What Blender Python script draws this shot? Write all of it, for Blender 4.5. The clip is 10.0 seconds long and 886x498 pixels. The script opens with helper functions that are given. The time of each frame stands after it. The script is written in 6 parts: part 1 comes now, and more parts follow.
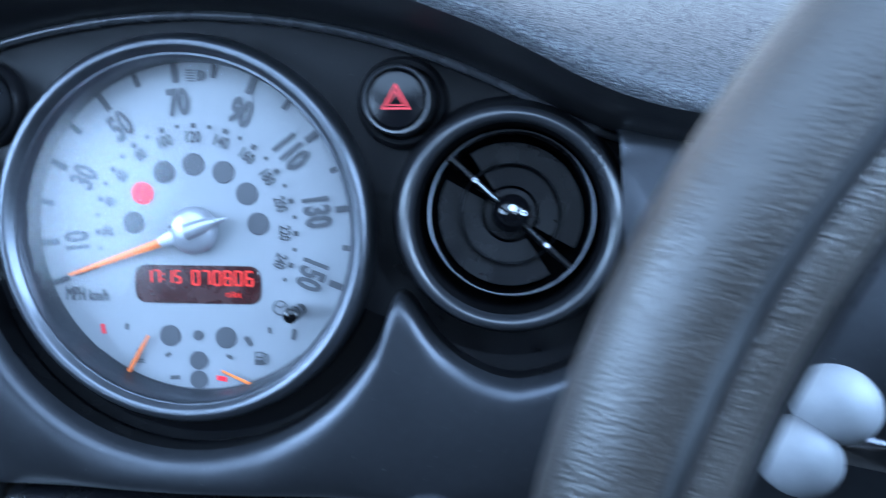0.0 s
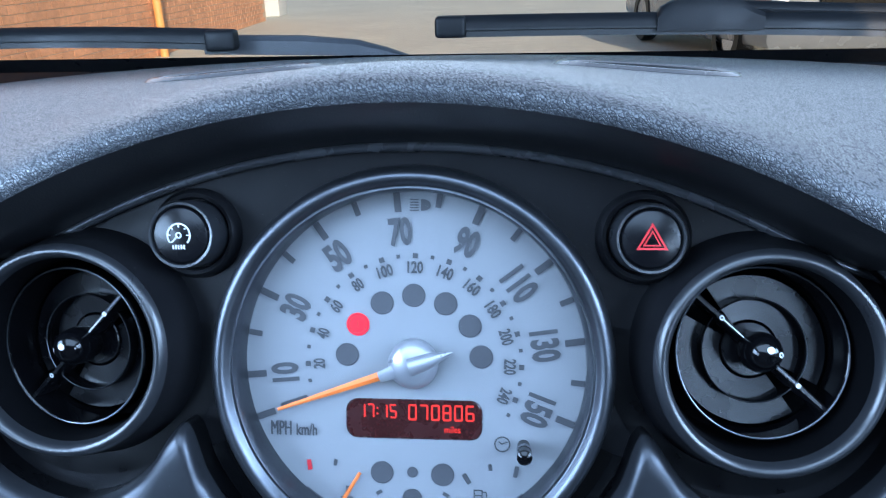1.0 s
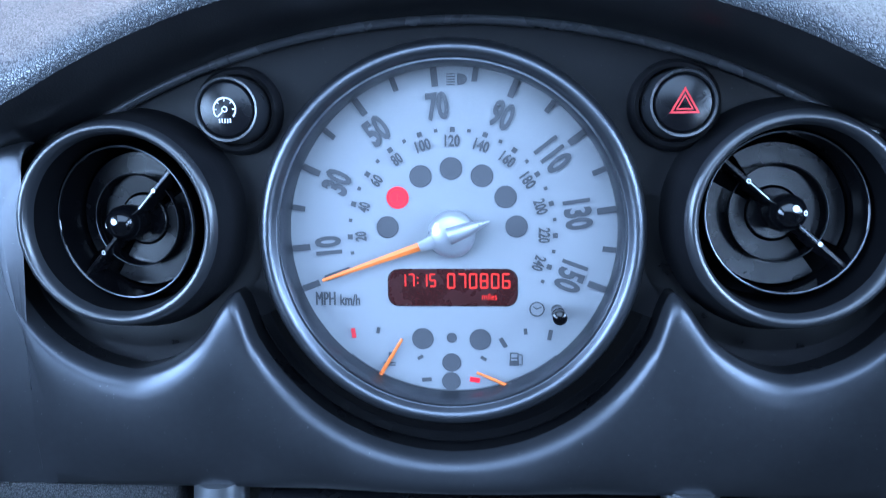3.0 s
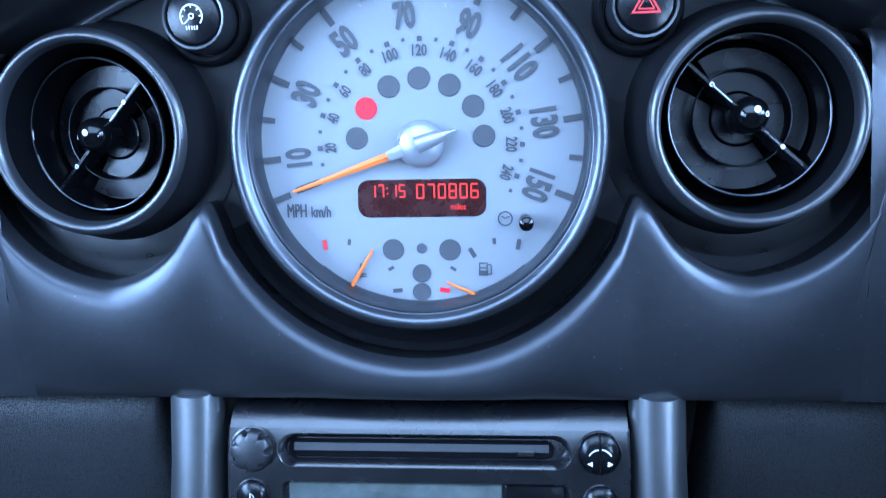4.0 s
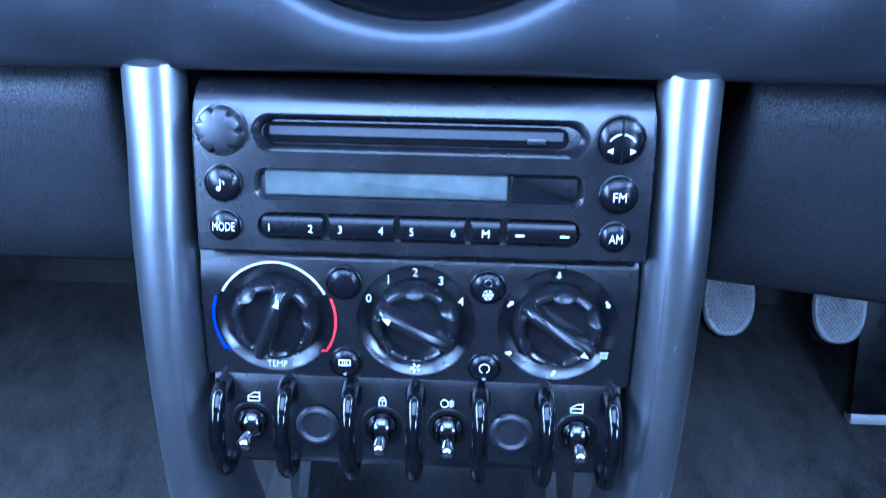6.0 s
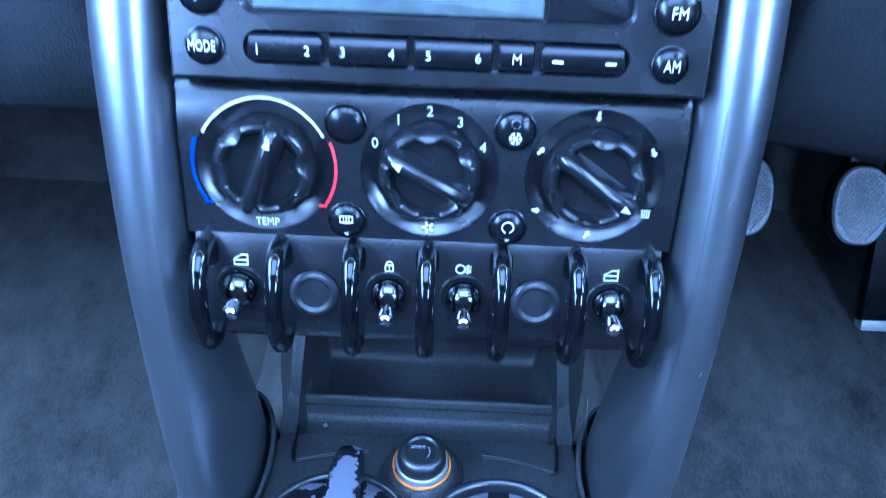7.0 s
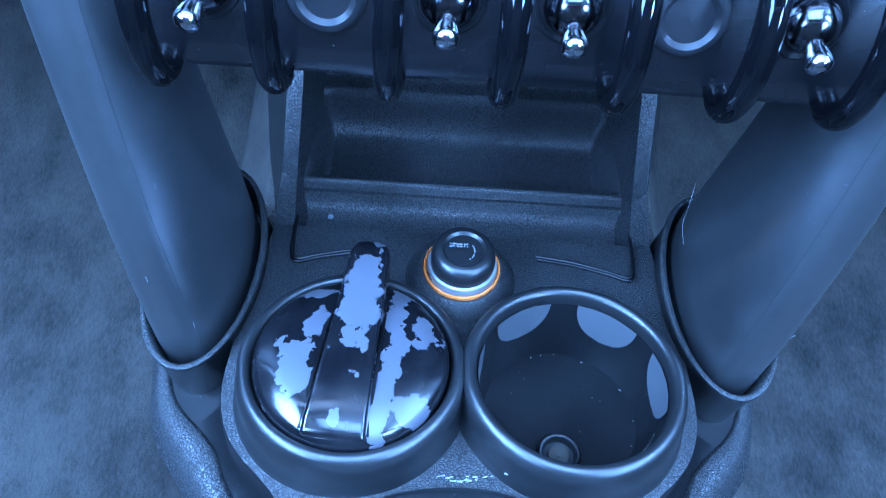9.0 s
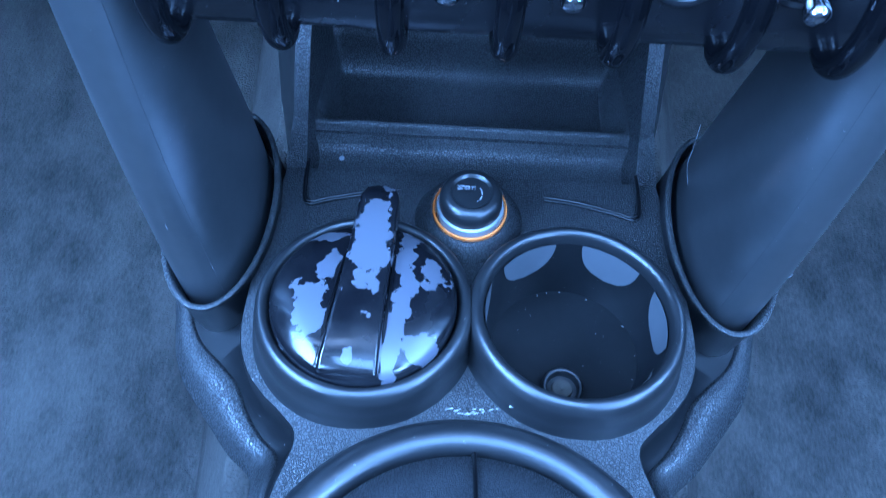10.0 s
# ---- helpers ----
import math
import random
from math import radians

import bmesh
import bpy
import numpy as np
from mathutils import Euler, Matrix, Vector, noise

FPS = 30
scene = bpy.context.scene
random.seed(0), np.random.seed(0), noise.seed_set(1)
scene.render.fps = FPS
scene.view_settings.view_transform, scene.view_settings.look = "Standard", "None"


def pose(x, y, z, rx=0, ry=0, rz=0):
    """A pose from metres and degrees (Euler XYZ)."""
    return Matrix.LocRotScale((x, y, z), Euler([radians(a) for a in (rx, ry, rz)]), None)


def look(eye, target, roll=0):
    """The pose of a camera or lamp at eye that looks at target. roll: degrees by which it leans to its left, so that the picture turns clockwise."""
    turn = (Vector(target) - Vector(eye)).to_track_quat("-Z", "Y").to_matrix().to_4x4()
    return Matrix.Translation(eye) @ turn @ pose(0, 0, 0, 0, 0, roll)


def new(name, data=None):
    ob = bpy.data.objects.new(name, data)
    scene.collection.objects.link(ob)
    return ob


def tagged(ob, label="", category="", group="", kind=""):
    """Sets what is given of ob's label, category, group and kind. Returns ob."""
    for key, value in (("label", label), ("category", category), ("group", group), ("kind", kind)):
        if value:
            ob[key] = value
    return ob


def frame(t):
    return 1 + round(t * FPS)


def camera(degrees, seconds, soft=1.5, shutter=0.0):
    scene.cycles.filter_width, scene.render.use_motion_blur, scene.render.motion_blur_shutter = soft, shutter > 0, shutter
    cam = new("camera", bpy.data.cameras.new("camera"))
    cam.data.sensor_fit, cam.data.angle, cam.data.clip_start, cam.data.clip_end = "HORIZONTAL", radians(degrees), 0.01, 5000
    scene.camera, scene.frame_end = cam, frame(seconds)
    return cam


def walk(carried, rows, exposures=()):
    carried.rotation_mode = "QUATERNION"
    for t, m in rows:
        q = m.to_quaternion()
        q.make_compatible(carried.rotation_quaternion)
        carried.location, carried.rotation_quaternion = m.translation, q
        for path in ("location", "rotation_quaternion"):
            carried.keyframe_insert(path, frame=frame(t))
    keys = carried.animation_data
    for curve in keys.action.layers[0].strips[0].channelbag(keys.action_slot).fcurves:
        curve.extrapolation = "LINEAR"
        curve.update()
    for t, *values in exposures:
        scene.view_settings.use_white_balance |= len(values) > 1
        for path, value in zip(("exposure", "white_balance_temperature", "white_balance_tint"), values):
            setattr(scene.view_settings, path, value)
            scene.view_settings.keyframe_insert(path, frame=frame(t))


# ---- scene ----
cam = camera(62.3, 10.0, soft=1.1, shutter=0.4)
PATH = [
    (0, (0.153, -0.299, 1.007), (-0.048, 1.509, 0.177), -1.9),
    (0.4, (0.088, -0.288, 1.02), (-0.092, 1.541, 0.232), -1.6),
    (0.5, (0.074, -0.285, 1.025), (-0.113, 1.551, 0.256), -1.9),
    (1, (0.041, -0.281, 1.046), (-0.119, 1.57, 0.304), -1.4),
    (1.5, (0.029, -0.29, 1.05), (-0.13, 1.567, 0.325), -1.5),
    (2, (0.025, -0.29, 1.045), (-0.134, 1.566, 0.316), -1.7),
    (2.5, (0.027, -0.291, 1.024), (-0.159, 1.553, 0.274), -2.2),
    (2.7, (0.022, -0.299, 1.023), (-0.136, 1.523, 0.213), -2.0),
    (3.8, (0.033, -0.318, 1.004), (-0.101, 1.443, 0.066), -2.3),
    (4, (0.038, -0.326, 0.993), (-0.11, 1.438, 0.064), -2.7),
    (4.3, (0.033, -0.327, 0.984), (-0.088, 1.39, -0.034), -2.1),
    (4.5, (0.028, -0.323, 0.971), (-0.077, 1.351, -0.118), -1.7),
    (5, (0.028, -0.321, 0.949), (-0.062, 1.298, -0.222), -1.1),
    (5.5, (0.028, -0.323, 0.927), (-0.052, 1.245, -0.312), -0.5),
    (6.8, (0.01, -0.318, 0.864), (-0.02, 1.093, -0.553), 1.5),
    (7, (0.009, -0.312, 0.848), (-0.008, 1.07, -0.597), 2.0),
    (7.5, (0.003, -0.298, 0.809), (0.014, 0.998, -0.714), 3.3),
    (8, (-0.005, -0.283, 0.784), (0.032, 0.909, -0.822), 4.7),
    (8.5, (-0.014, -0.262, 0.75), (0.038, 0.811, -0.937), 5.8),
    (9, (-0.019, -0.258, 0.742), (0.035, 0.703, -1.01), 6.3),
    (9.5, (-0.018, -0.243, 0.75), (0.022, 0.597, -1.064), 5.6),
    (10, (-0.016, -0.256, 0.753), (0.004, 0.525, -1.088), 4.3),
]
walk(cam, [(t, look(eye, target, roll)) for t, eye, target, roll in PATH],
     exposures=[(0.0, 0.32, 5900, 9), (0.5, 0.48, 6150, 10), (1.0, 0.25, 6150, 10), (2.5, 0.35, 5900, 12), (3.8, 0.58, 5550, 12), (4.5, 0.68, 5150, 16), (5.5, 1.18, 5000, 19), (7.0, 1.65, 4600, 15), (7.5, 1.85, 4850, 11), (8.0, 1.8, 4900, 11), (8.5, 1.84, 4650, 12), (9.0, 1.74, 4400, 12), (9.5, 1.66, 4320, 12), (10.0, 1.6, 4300, 12)])

# ---- light ----
world = bpy.data.worlds.new("sky")
scene.world = world
world.use_nodes = True
wn = world.node_tree.nodes
sky = wn.new("ShaderNodeTexSky")
sky.sky_type = 'NISHITA'
sky.sun_disc = False
sky.sun_elevation = radians(16)
sky.sun_rotation = radians(161)
sky.air_density = 1.2
sky.ozone_density = 2.5
world.node_tree.links.new(sky.outputs[0], wn["Background"].inputs[0])
wn["Background"].inputs[1].default_value = 0.15

sun = new("sun", bpy.data.lights.new("sun", 'SUN'))
sun.data.energy = 5.0
sun.data.angle = radians(0.6)
sun.data.color = (1.0, 0.80, 0.58)
sun.matrix_world = look((1.05, -3.1, 1.0), (0, 0, 0))

SKY_BLUE = (0.46, 0.68, 1.0)


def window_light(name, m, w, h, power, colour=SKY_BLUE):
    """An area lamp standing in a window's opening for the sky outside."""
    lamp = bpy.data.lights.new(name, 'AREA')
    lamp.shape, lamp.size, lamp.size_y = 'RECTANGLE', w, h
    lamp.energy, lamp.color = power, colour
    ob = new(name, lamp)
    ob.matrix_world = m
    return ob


# lamp for a sunroof that is itself out of view
window_light("sunroof_light", pose(0, -0.42, 1.35), 0.72, 0.54, 9.0)
window_light("windscreen_light", look((0, 0.162, 1.165), (0, -0.468, 0.39)), 1.1, 0.40, 3.8, (0.66, 0.80, 1.0))
window_light("rear_side_window_light", look((-0.66, -0.80, 1.13), (0.1, -0.10, 0.66)), 0.40, 0.28, 5.5)
# right-hand lamp is added fill for the dark footwell; no window is seen there
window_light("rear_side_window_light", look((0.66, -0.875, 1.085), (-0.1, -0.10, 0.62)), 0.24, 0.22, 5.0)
window_light("side_window_light", look((-0.66, -0.26, 1.14), (0.1, -0.20, 0.66)), 0.62, 0.32, 15.0)
window_light("side_window_light", look((0.66, -0.26, 1.14), (-0.1, -0.20, 0.66)), 0.62, 0.32, 18.0)

# ---- materials ----


def mat(name, colour, rough=0.5, metal=0.0, var=0.25, scale=60.0, bump=0.0, bump_scale=900.0, coat=0.0, rough_var=0.12, dust=0.0, spec=0.5, hide=False):
    """A procedural surface: base colour varied at two scales, roughness with smears, fine grain bump (hide: pebbled leather grain with grooves), and specks of dust."""
    m = bpy.data.materials.new(name)
    m.use_nodes = True
    nt = m.node_tree
    n, l = nt.nodes, nt.links
    b = n["Principled BSDF"]
    tc = n.new("ShaderNodeTexCoord")
    n1 = n.new("ShaderNodeTexNoise")
    n1.inputs["Scale"].default_value, n1.inputs["Detail"].default_value = scale, 5
    n2 = n.new("ShaderNodeTexNoise")
    n2.inputs["Scale"].default_value, n2.inputs["Detail"].default_value = scale * 9, 3
    l.new(tc.outputs["Object"], n1.inputs["Vector"])
    l.new(tc.outputs["Object"], n2.inputs["Vector"])
    add = n.new("ShaderNodeMath")
    add.operation = 'ADD'
    l.new(n1.outputs["Fac"], add.inputs[0])
    l.new(n2.outputs["Fac"], add.inputs[1])
    ramp = n.new("ShaderNodeMapRange")
    ramp.inputs["From Min"].default_value, ramp.inputs["From Max"].default_value = 0.6, 1.4
    ramp.inputs["To Min"].default_value, ramp.inputs["To Max"].default_value = 1 - var, 1 + var
    l.new(add.outputs[0], ramp.inputs["Value"])
    mul = n.new("ShaderNodeVectorMath")
    mul.operation = 'SCALE'
    mul.inputs[0].default_value = colour[:3]
    l.new(ramp.outputs[0], mul.inputs["Scale"])
    out = mul.outputs[0]
    if dust:
        v = n.new("ShaderNodeTexNoise")
        v.inputs["Scale"].default_value, v.inputs["Detail"].default_value = 900, 2
        l.new(tc.outputs["Object"], v.inputs["Vector"])
        st = n.new("ShaderNodeMapRange")
        st.inputs["From Min"].default_value, st.inputs["From Max"].default_value = 0.745, 0.77
        st.inputs["To Max"].default_value = dust
        l.new(v.outputs["Fac"], st.inputs["Value"])
        mix = n.new("ShaderNodeMix")
        mix.data_type = 'RGBA'
        l.new(st.outputs[0], mix.inputs["Factor"])
        l.new(out, mix.inputs["A"])
        mix.inputs["B"].default_value = (0.55, 0.55, 0.55, 1)
        out = mix.outputs["Result"]
    l.new(out, b.inputs["Base Color"])
    rr = n.new("ShaderNodeMapRange")
    rr.inputs["From Min"].default_value, rr.inputs["From Max"].default_value = 0.3, 0.7
    rr.inputs["To Min"].default_value, rr.inputs["To Max"].default_value = max(0.02, rough - rough_var), min(1, rough + rough_var)
    l.new(n1.outputs["Fac"], rr.inputs["Value"])
    l.new(rr.outputs[0], b.inputs["Roughness"])
    b.inputs["Metallic"].default_value = metal
    b.inputs["Specular IOR Level"].default_value = spec
    b.inputs["Coat Weight"].default_value = coat
    b.inputs["Coat Roughness"].default_value = 0.12
    if bump:
        v = n.new("ShaderNodeTexVoronoi")
        v.feature = 'DISTANCE_TO_EDGE' if hide else 'SMOOTH_F1'
        v.inputs["Scale"].default_value = bump_scale
        v.inputs["Randomness"].default_value = 1.0
        wob = n.new("ShaderNodeTexNoise")
        wob.inputs["Scale"].default_value = bump_scale * 0.35
        l.new(tc.outputs["Object"], wob.inputs["Vector"])
        va = n.new("ShaderNodeVectorMath")
        va.operation = 'MULTIPLY_ADD'
        l.new(wob.outputs["Color"], va.inputs[0])
        va.inputs[1].default_value = (2.0 / bump_scale,) * 3
        l.new(tc.outputs["Object"], va.inputs[2])
        l.new(va.outputs[0], v.inputs["Vector"])
        bp = n.new("ShaderNodeBump")
        bp.inputs["Strength"].default_value = bump
        bp.inputs["Distance"].default_value = (0.16 if hide else 0.6) / bump_scale
        height = v.outputs["Distance"]
        if hide:
            groove = n.new("ShaderNodeMapRange")
            groove.interpolation_type = 'SMOOTHSTEP'
            groove.inputs["From Max"].default_value = 0.24
            l.new(height, groove.inputs["Value"])
            height = groove.outputs[0]
            gl = n.new("ShaderNodeMapRange")
            gl.inputs["To Min"].default_value, gl.inputs["To Max"].default_value = spec * 0.12, spec
            l.new(height, gl.inputs["Value"])
            l.new(gl.outputs[0], b.inputs["Specular IOR Level"])
            dull = n.new("ShaderNodeMix")
            l.new(height, dull.inputs["Factor"])
            dull.inputs["A"].default_value = 0.6
            l.new(rr.outputs[0], dull.inputs["B"])
            l.new(dull.outputs["Result"], b.inputs["Roughness"])
        l.new(height, bp.inputs["Height"])
        l.new(bp.outputs["Normal"], b.inputs["Normal"])
    return m


def glow(name, colour, strength):
    m = bpy.data.materials.new(name)
    m.use_nodes = True
    b = m.node_tree.nodes["Principled BSDF"]
    b.inputs["Base Color"].default_value = (*[0.2 * c for c in colour], 1)
    b.inputs["Emission Color"].default_value = (*colour, 1)
    b.inputs["Emission Strength"].default_value = strength
    return m


def clear(name, ior=1.5, rough=0.02, tint=(1, 1, 1)):
    """Thin clear glass: see-through with a Fresnel gloss."""
    m = bpy.data.materials.new(name)
    m.use_nodes = True
    n, l = m.node_tree.nodes, m.node_tree.links
    n.remove(n["Principled BSDF"])
    t, g = n.new("ShaderNodeBsdfTransparent"), n.new("ShaderNodeBsdfGlossy")
    f, x = n.new("ShaderNodeLayerWeight"), n.new("ShaderNodeMixShader")
    t.inputs[0].default_value = (*tint, 1)
    g.inputs["Roughness"].default_value = rough
    pw = n.new("ShaderNodeMath")
    pw.operation = 'POWER'
    pw.inputs[1].default_value = 4.0
    f.inputs["Blend"].default_value = 0.5
    ma = n.new("ShaderNodeMath")
    ma.operation = 'MULTIPLY_ADD'
    ma.inputs[1].default_value, ma.inputs[2].default_value = 0.6, (ior - 1) ** 2 / (ior + 1) ** 2
    l.new(f.outputs["Facing"], pw.inputs[0])
    l.new(pw.outputs[0], ma.inputs[0])
    l.new(ma.outputs[0], x.inputs[0])
    l.new(t.outputs[0], x.inputs[1])
    l.new(g.outputs[0], x.inputs[2])
    l.new(x.outputs[0], n["Material Output"].inputs[0])
    return m


PAD = mat("grained_vinyl", (0.017, 0.018, 0.021), 0.36, var=0.2, scale=14, bump=0.8, bump_scale=760, rough_var=0.04, spec=1.0, hide=True)
PAD.node_tree.nodes["Principled BSDF"].inputs["Sheen Weight"].default_value = 0.05
PAD.node_tree.nodes["Principled BSDF"].inputs["Sheen Roughness"].default_value = 0.35
LIP = mat("smooth_vinyl", (0.006, 0.006, 0.007), 0.40, var=0.2, scale=20, bump=0.12, bump_scale=1200)
TRIM = mat("matt_black_trim", (0.006, 0.006, 0.007), 0.40, var=0.15, scale=30, bump=0.2, bump_scale=2400, dust=0.1, spec=0.15)
SATIN = mat("satin_anthracite_paint", (0.042, 0.044, 0.050), 0.36, metal=0.74, var=0.10, scale=25, bump=0.05, bump_scale=2600, dust=0.35, rough_var=0.05)
BEZEL = mat("satin_gunmetal", (0.095, 0.10, 0.112), 0.36, metal=0.95, var=0.1, scale=40, bump=0.08, bump_scale=2200, rough_var=0.04)
TUBE = mat("satin_silver_paint", (0.235, 0.24, 0.251), 0.33, metal=0.95, var=0.06, scale=18, dust=0.35, rough_var=0.02)
# near-black for throats and slots: the shade inside them is put into the colour
VOID = mat("hollow_shade", (0.0015, 0.0015, 0.002), 0.8, spec=0.05, var=0.2, scale=50)
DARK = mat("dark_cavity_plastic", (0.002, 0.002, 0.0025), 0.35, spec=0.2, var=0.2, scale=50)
STACK = mat("satin_black_plastic", (0.004, 0.004, 0.005), 0.26, spec=0.8, var=0.2, scale=40, bump=0.06, bump_scale=2600, dust=0.2, rough_var=0.05)
KNOB = mat("satin_knob_plastic", (0.012, 0.012, 0.014), 0.40, var=0.2, scale=70, bump=0.08, bump_scale=2400, rough_var=0.05)
BUTTON = mat("button_black_plastic", (0.003, 0.003, 0.004), 0.27, spec=0.3, var=0.15, scale=70, rough_var=0.05)
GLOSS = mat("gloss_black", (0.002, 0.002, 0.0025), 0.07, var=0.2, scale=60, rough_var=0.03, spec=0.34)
DARKCHROME = mat("smoked_chrome", (0.11, 0.11, 0.12), 0.18, metal=1.0, var=0.1, scale=200, rough_var=0.06)
CHROME = mat("worn_chrome", (0.50, 0.50, 0.53), 0.15, metal=1.0, var=0.1, scale=200, rough_var=0.06)
CONSOLE = mat("grained_console_plastic", (0.019, 0.0193, 0.020), 0.36, var=0.25, scale=24, bump=0.6, bump_scale=800, dust=0.12, rough_var=0.05, spec=0.75, hide=True)
SMOOTH = mat("smooth_console_plastic", (0.008, 0.0083, 0.009), 0.36, var=0.2, scale=24, bump=0.10, bump_scale=2400, dust=0.3, rough_var=0.06, spec=0.6)
# darker, duller copy of SMOOTH; puts the shade of the hollows into the colour
WELL = mat("shaded_well_plastic", (0.0045, 0.0047, 0.0052), 0.40, var=0.3, scale=24, dust=0.4, rough_var=0.08, spec=0.28)
CARPET = mat("grey_carpet", (0.040, 0.038, 0.035), 0.95, var=0.5, scale=9, bump=0.8, bump_scale=700, spec=0.1)


def felt(m, low, high):
    """Worn felt: pale trodden patches over darker pile, with short fibres drawn out along the floor."""
    n, l = m.node_tree.nodes, m.node_tree.links
    b = n["Principled BSDF"]
    tc = n.new("ShaderNodeTexCoord")
    facs = []
    for scale, detail, stretch in ((4.5, 6, (1, 1, 1)), (38.0, 5, (1, 0.6, 1)), (520.0, 4, (1, 0.35, 1))):
        mp = n.new("ShaderNodeMapping")
        mp.inputs["Scale"].default_value = stretch
        mp.inputs["Rotation"].default_value = (0, 0, 0.6)
        l.new(tc.outputs["Object"], mp.inputs["Vector"])
        t = n.new("ShaderNodeTexNoise")
        t.inputs["Scale"].default_value, t.inputs["Detail"].default_value, t.inputs["Roughness"].default_value = scale, detail, 0.65
        l.new(mp.outputs[0], t.inputs["Vector"])
        facs.append(t.outputs["Fac"])
    total = None
    for f, w in zip(facs, (0.50, 0.28, 0.22)):
        ma = n.new("ShaderNodeMath")
        ma.operation = 'MULTIPLY_ADD'
        ma.inputs[1].default_value, ma.inputs[2].default_value = w, 0.0
        l.new(f, ma.inputs[0])
        if total is not None:
            l.new(total, ma.inputs[2])
        total = ma.outputs[0]
    ramp = n.new("ShaderNodeValToRGB")
    ramp.color_ramp.elements[0].position, ramp.color_ramp.elements[0].color = 0.38, (*low, 1)
    ramp.color_ramp.elements[1].position, ramp.color_ramp.elements[1].color = 0.64, (*high, 1)
    l.new(total, ramp.inputs["Fac"])
    l.new(ramp.outputs["Color"], b.inputs["Base Color"])
    return m


felt(CARPET, (0.014, 0.0135, 0.013), (0.072, 0.067, 0.060))
LEATHER = mat("black_leather", (0.022, 0.0185, 0.016), 0.44, var=0.3, scale=30, bump=0.45, bump_scale=1300, rough_var=0.08)
DIAL = mat("silver_white_dial_print", (0.187, 0.192, 0.203), 0.55, var=0.03, scale=30, rough_var=0.03)
DIALGREY = mat("grey_dial_edge", (0.20, 0.205, 0.22), 0.5, var=0.05, scale=30)
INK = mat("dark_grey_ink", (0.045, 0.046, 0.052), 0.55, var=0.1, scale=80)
WHITEINK = mat("white_ink", (0.56, 0.56, 0.56), 0.5, var=0.05, scale=80)
REDINK = mat("red_ink", (0.55, 0.02, 0.03), 0.5, var=0.05, scale=80)
BLUEINK = mat("blue_ink", (0.004, 0.018, 0.42), 0.5, var=0.05, scale=80)
ORANGE = mat("orange_needle", (0.80, 0.17, 0.03), 0.4, var=0.08, scale=80)
HUB = mat("silver_hub_paint", (0.33, 0.335, 0.36), 0.36, metal=0.6, var=0.06, scale=80)
REDLAMP = glow("lit_red_lamp", (0.9, 0.005, 0.03), 1.0)
REDTEXT = glow("red_display_dots", (0.9, 0.025, 0.015), 1.1)
SCREEN = mat("dark_red_display", (0.030, 0.006, 0.006), 0.25, var=0.2, scale=90)
LCD = mat("grey_lcd_glass", (0.050, 0.058, 0.054), 0.42, var=0.6, scale=16, rough_var=0.10, spec=0.35)
STEEL = mat("brushed_pedal_metal", (0.36, 0.36, 0.35), 0.42, metal=0.5, var=0.35, scale=60, bump=0.8, bump_scale=800)
BOOT = mat("dark_boot_leather", (0.016, 0.0165, 0.018), 0.42, var=0.25, scale=30, bump=0.5, bump_scale=900, rough_var=0.06, hide=True)
CLEAR = clear("dial_glass", 1.36, 0.16)
SCREENGLASS = clear("windscreen_glass", 1.3)
ROOFGLASS = clear("tinted_roof_glass", 1.4, tint=(0.07, 0.08, 0.09))
KNEE = mat("dull_grained_vinyl", (0.017, 0.0175, 0.019), 0.38, var=0.2, scale=14, bump=0.7, bump_scale=800, rough_var=0.05, spec=0.45, hide=True)
HEADLINER = mat("pale_headlining", (0.55, 0.55, 0.54), 0.9, var=0.08, scale=30, bump=0.4, bump_scale=700, spec=0.1)

# ---- mesh helpers ----


def finish(bm, name, material, smooth=38):
    bmesh.ops.recalc_face_normals(bm, faces=bm.faces)
    me = bpy.data.meshes.new(name)
    bm.to_mesh(me)
    bm.free()
    if smooth:
        me.shade_smooth()
        me.set_sharp_from_angle(angle=radians(smooth))
    me.materials.append(material)
    return me


def part(name, bm, material, parent=None, label="", m=None, smooth=38):
    """Links a bmesh (or a finished mesh) as one object under its thing."""
    me = finish(bm, name, material, smooth) if isinstance(bm, bmesh.types.BMesh) else bm
    ob = new(name, me)
    ob.parent = parent
    if m is not None:
        ob.matrix_basis = m
    if label:
        ob["label"] = label
    return ob


def thing(name, m, label, category, group="", kind=""):
    ob = new(name)
    ob.empty_display_size = 0.02
    ob.matrix_basis = m
    return tagged(ob, label, category, group, kind)


def ring_faces(bm, a, b, closed=True):
    n = len(a)
    for i in range(n if closed else n - 1):
        j = (i + 1) % n
        try:
            bm.faces.new((a[i], a[j], b[j], b[i]))
        except ValueError:
            pass


def loft(rows, closed=True, cap0=False, cap1=False, bm=None):
    """A skin over rows of points."""
    bm = bm or bmesh.new()
    vs = [[bm.verts.new(p) for p in row] for row in rows]
    for a, b in zip(vs, vs[1:]):
        ring_faces(bm, a, b, closed)
    if cap0:
        bm.faces.new(vs[0])
    if cap1:
        bm.faces.new(vs[-1])
    return bm


def lathe(profile, seg=48, bm=None, cap0=False, cap1=False, centre=(0, 0), a0=0.0, a1=360.0):
    """Turns (radius, height) about the local z axis."""
    full = a1 - a0 >= 359.9
    k = seg if full else seg + 1
    ang = [radians(a0 + (a1 - a0) * i / seg) for i in range(k)]
    rows = [[(centre[0] + r * math.cos(t), centre[1] + r * math.sin(t), z) for t in ang] for r, z in profile]
    return loft(rows, full, cap0, cap1, bm)


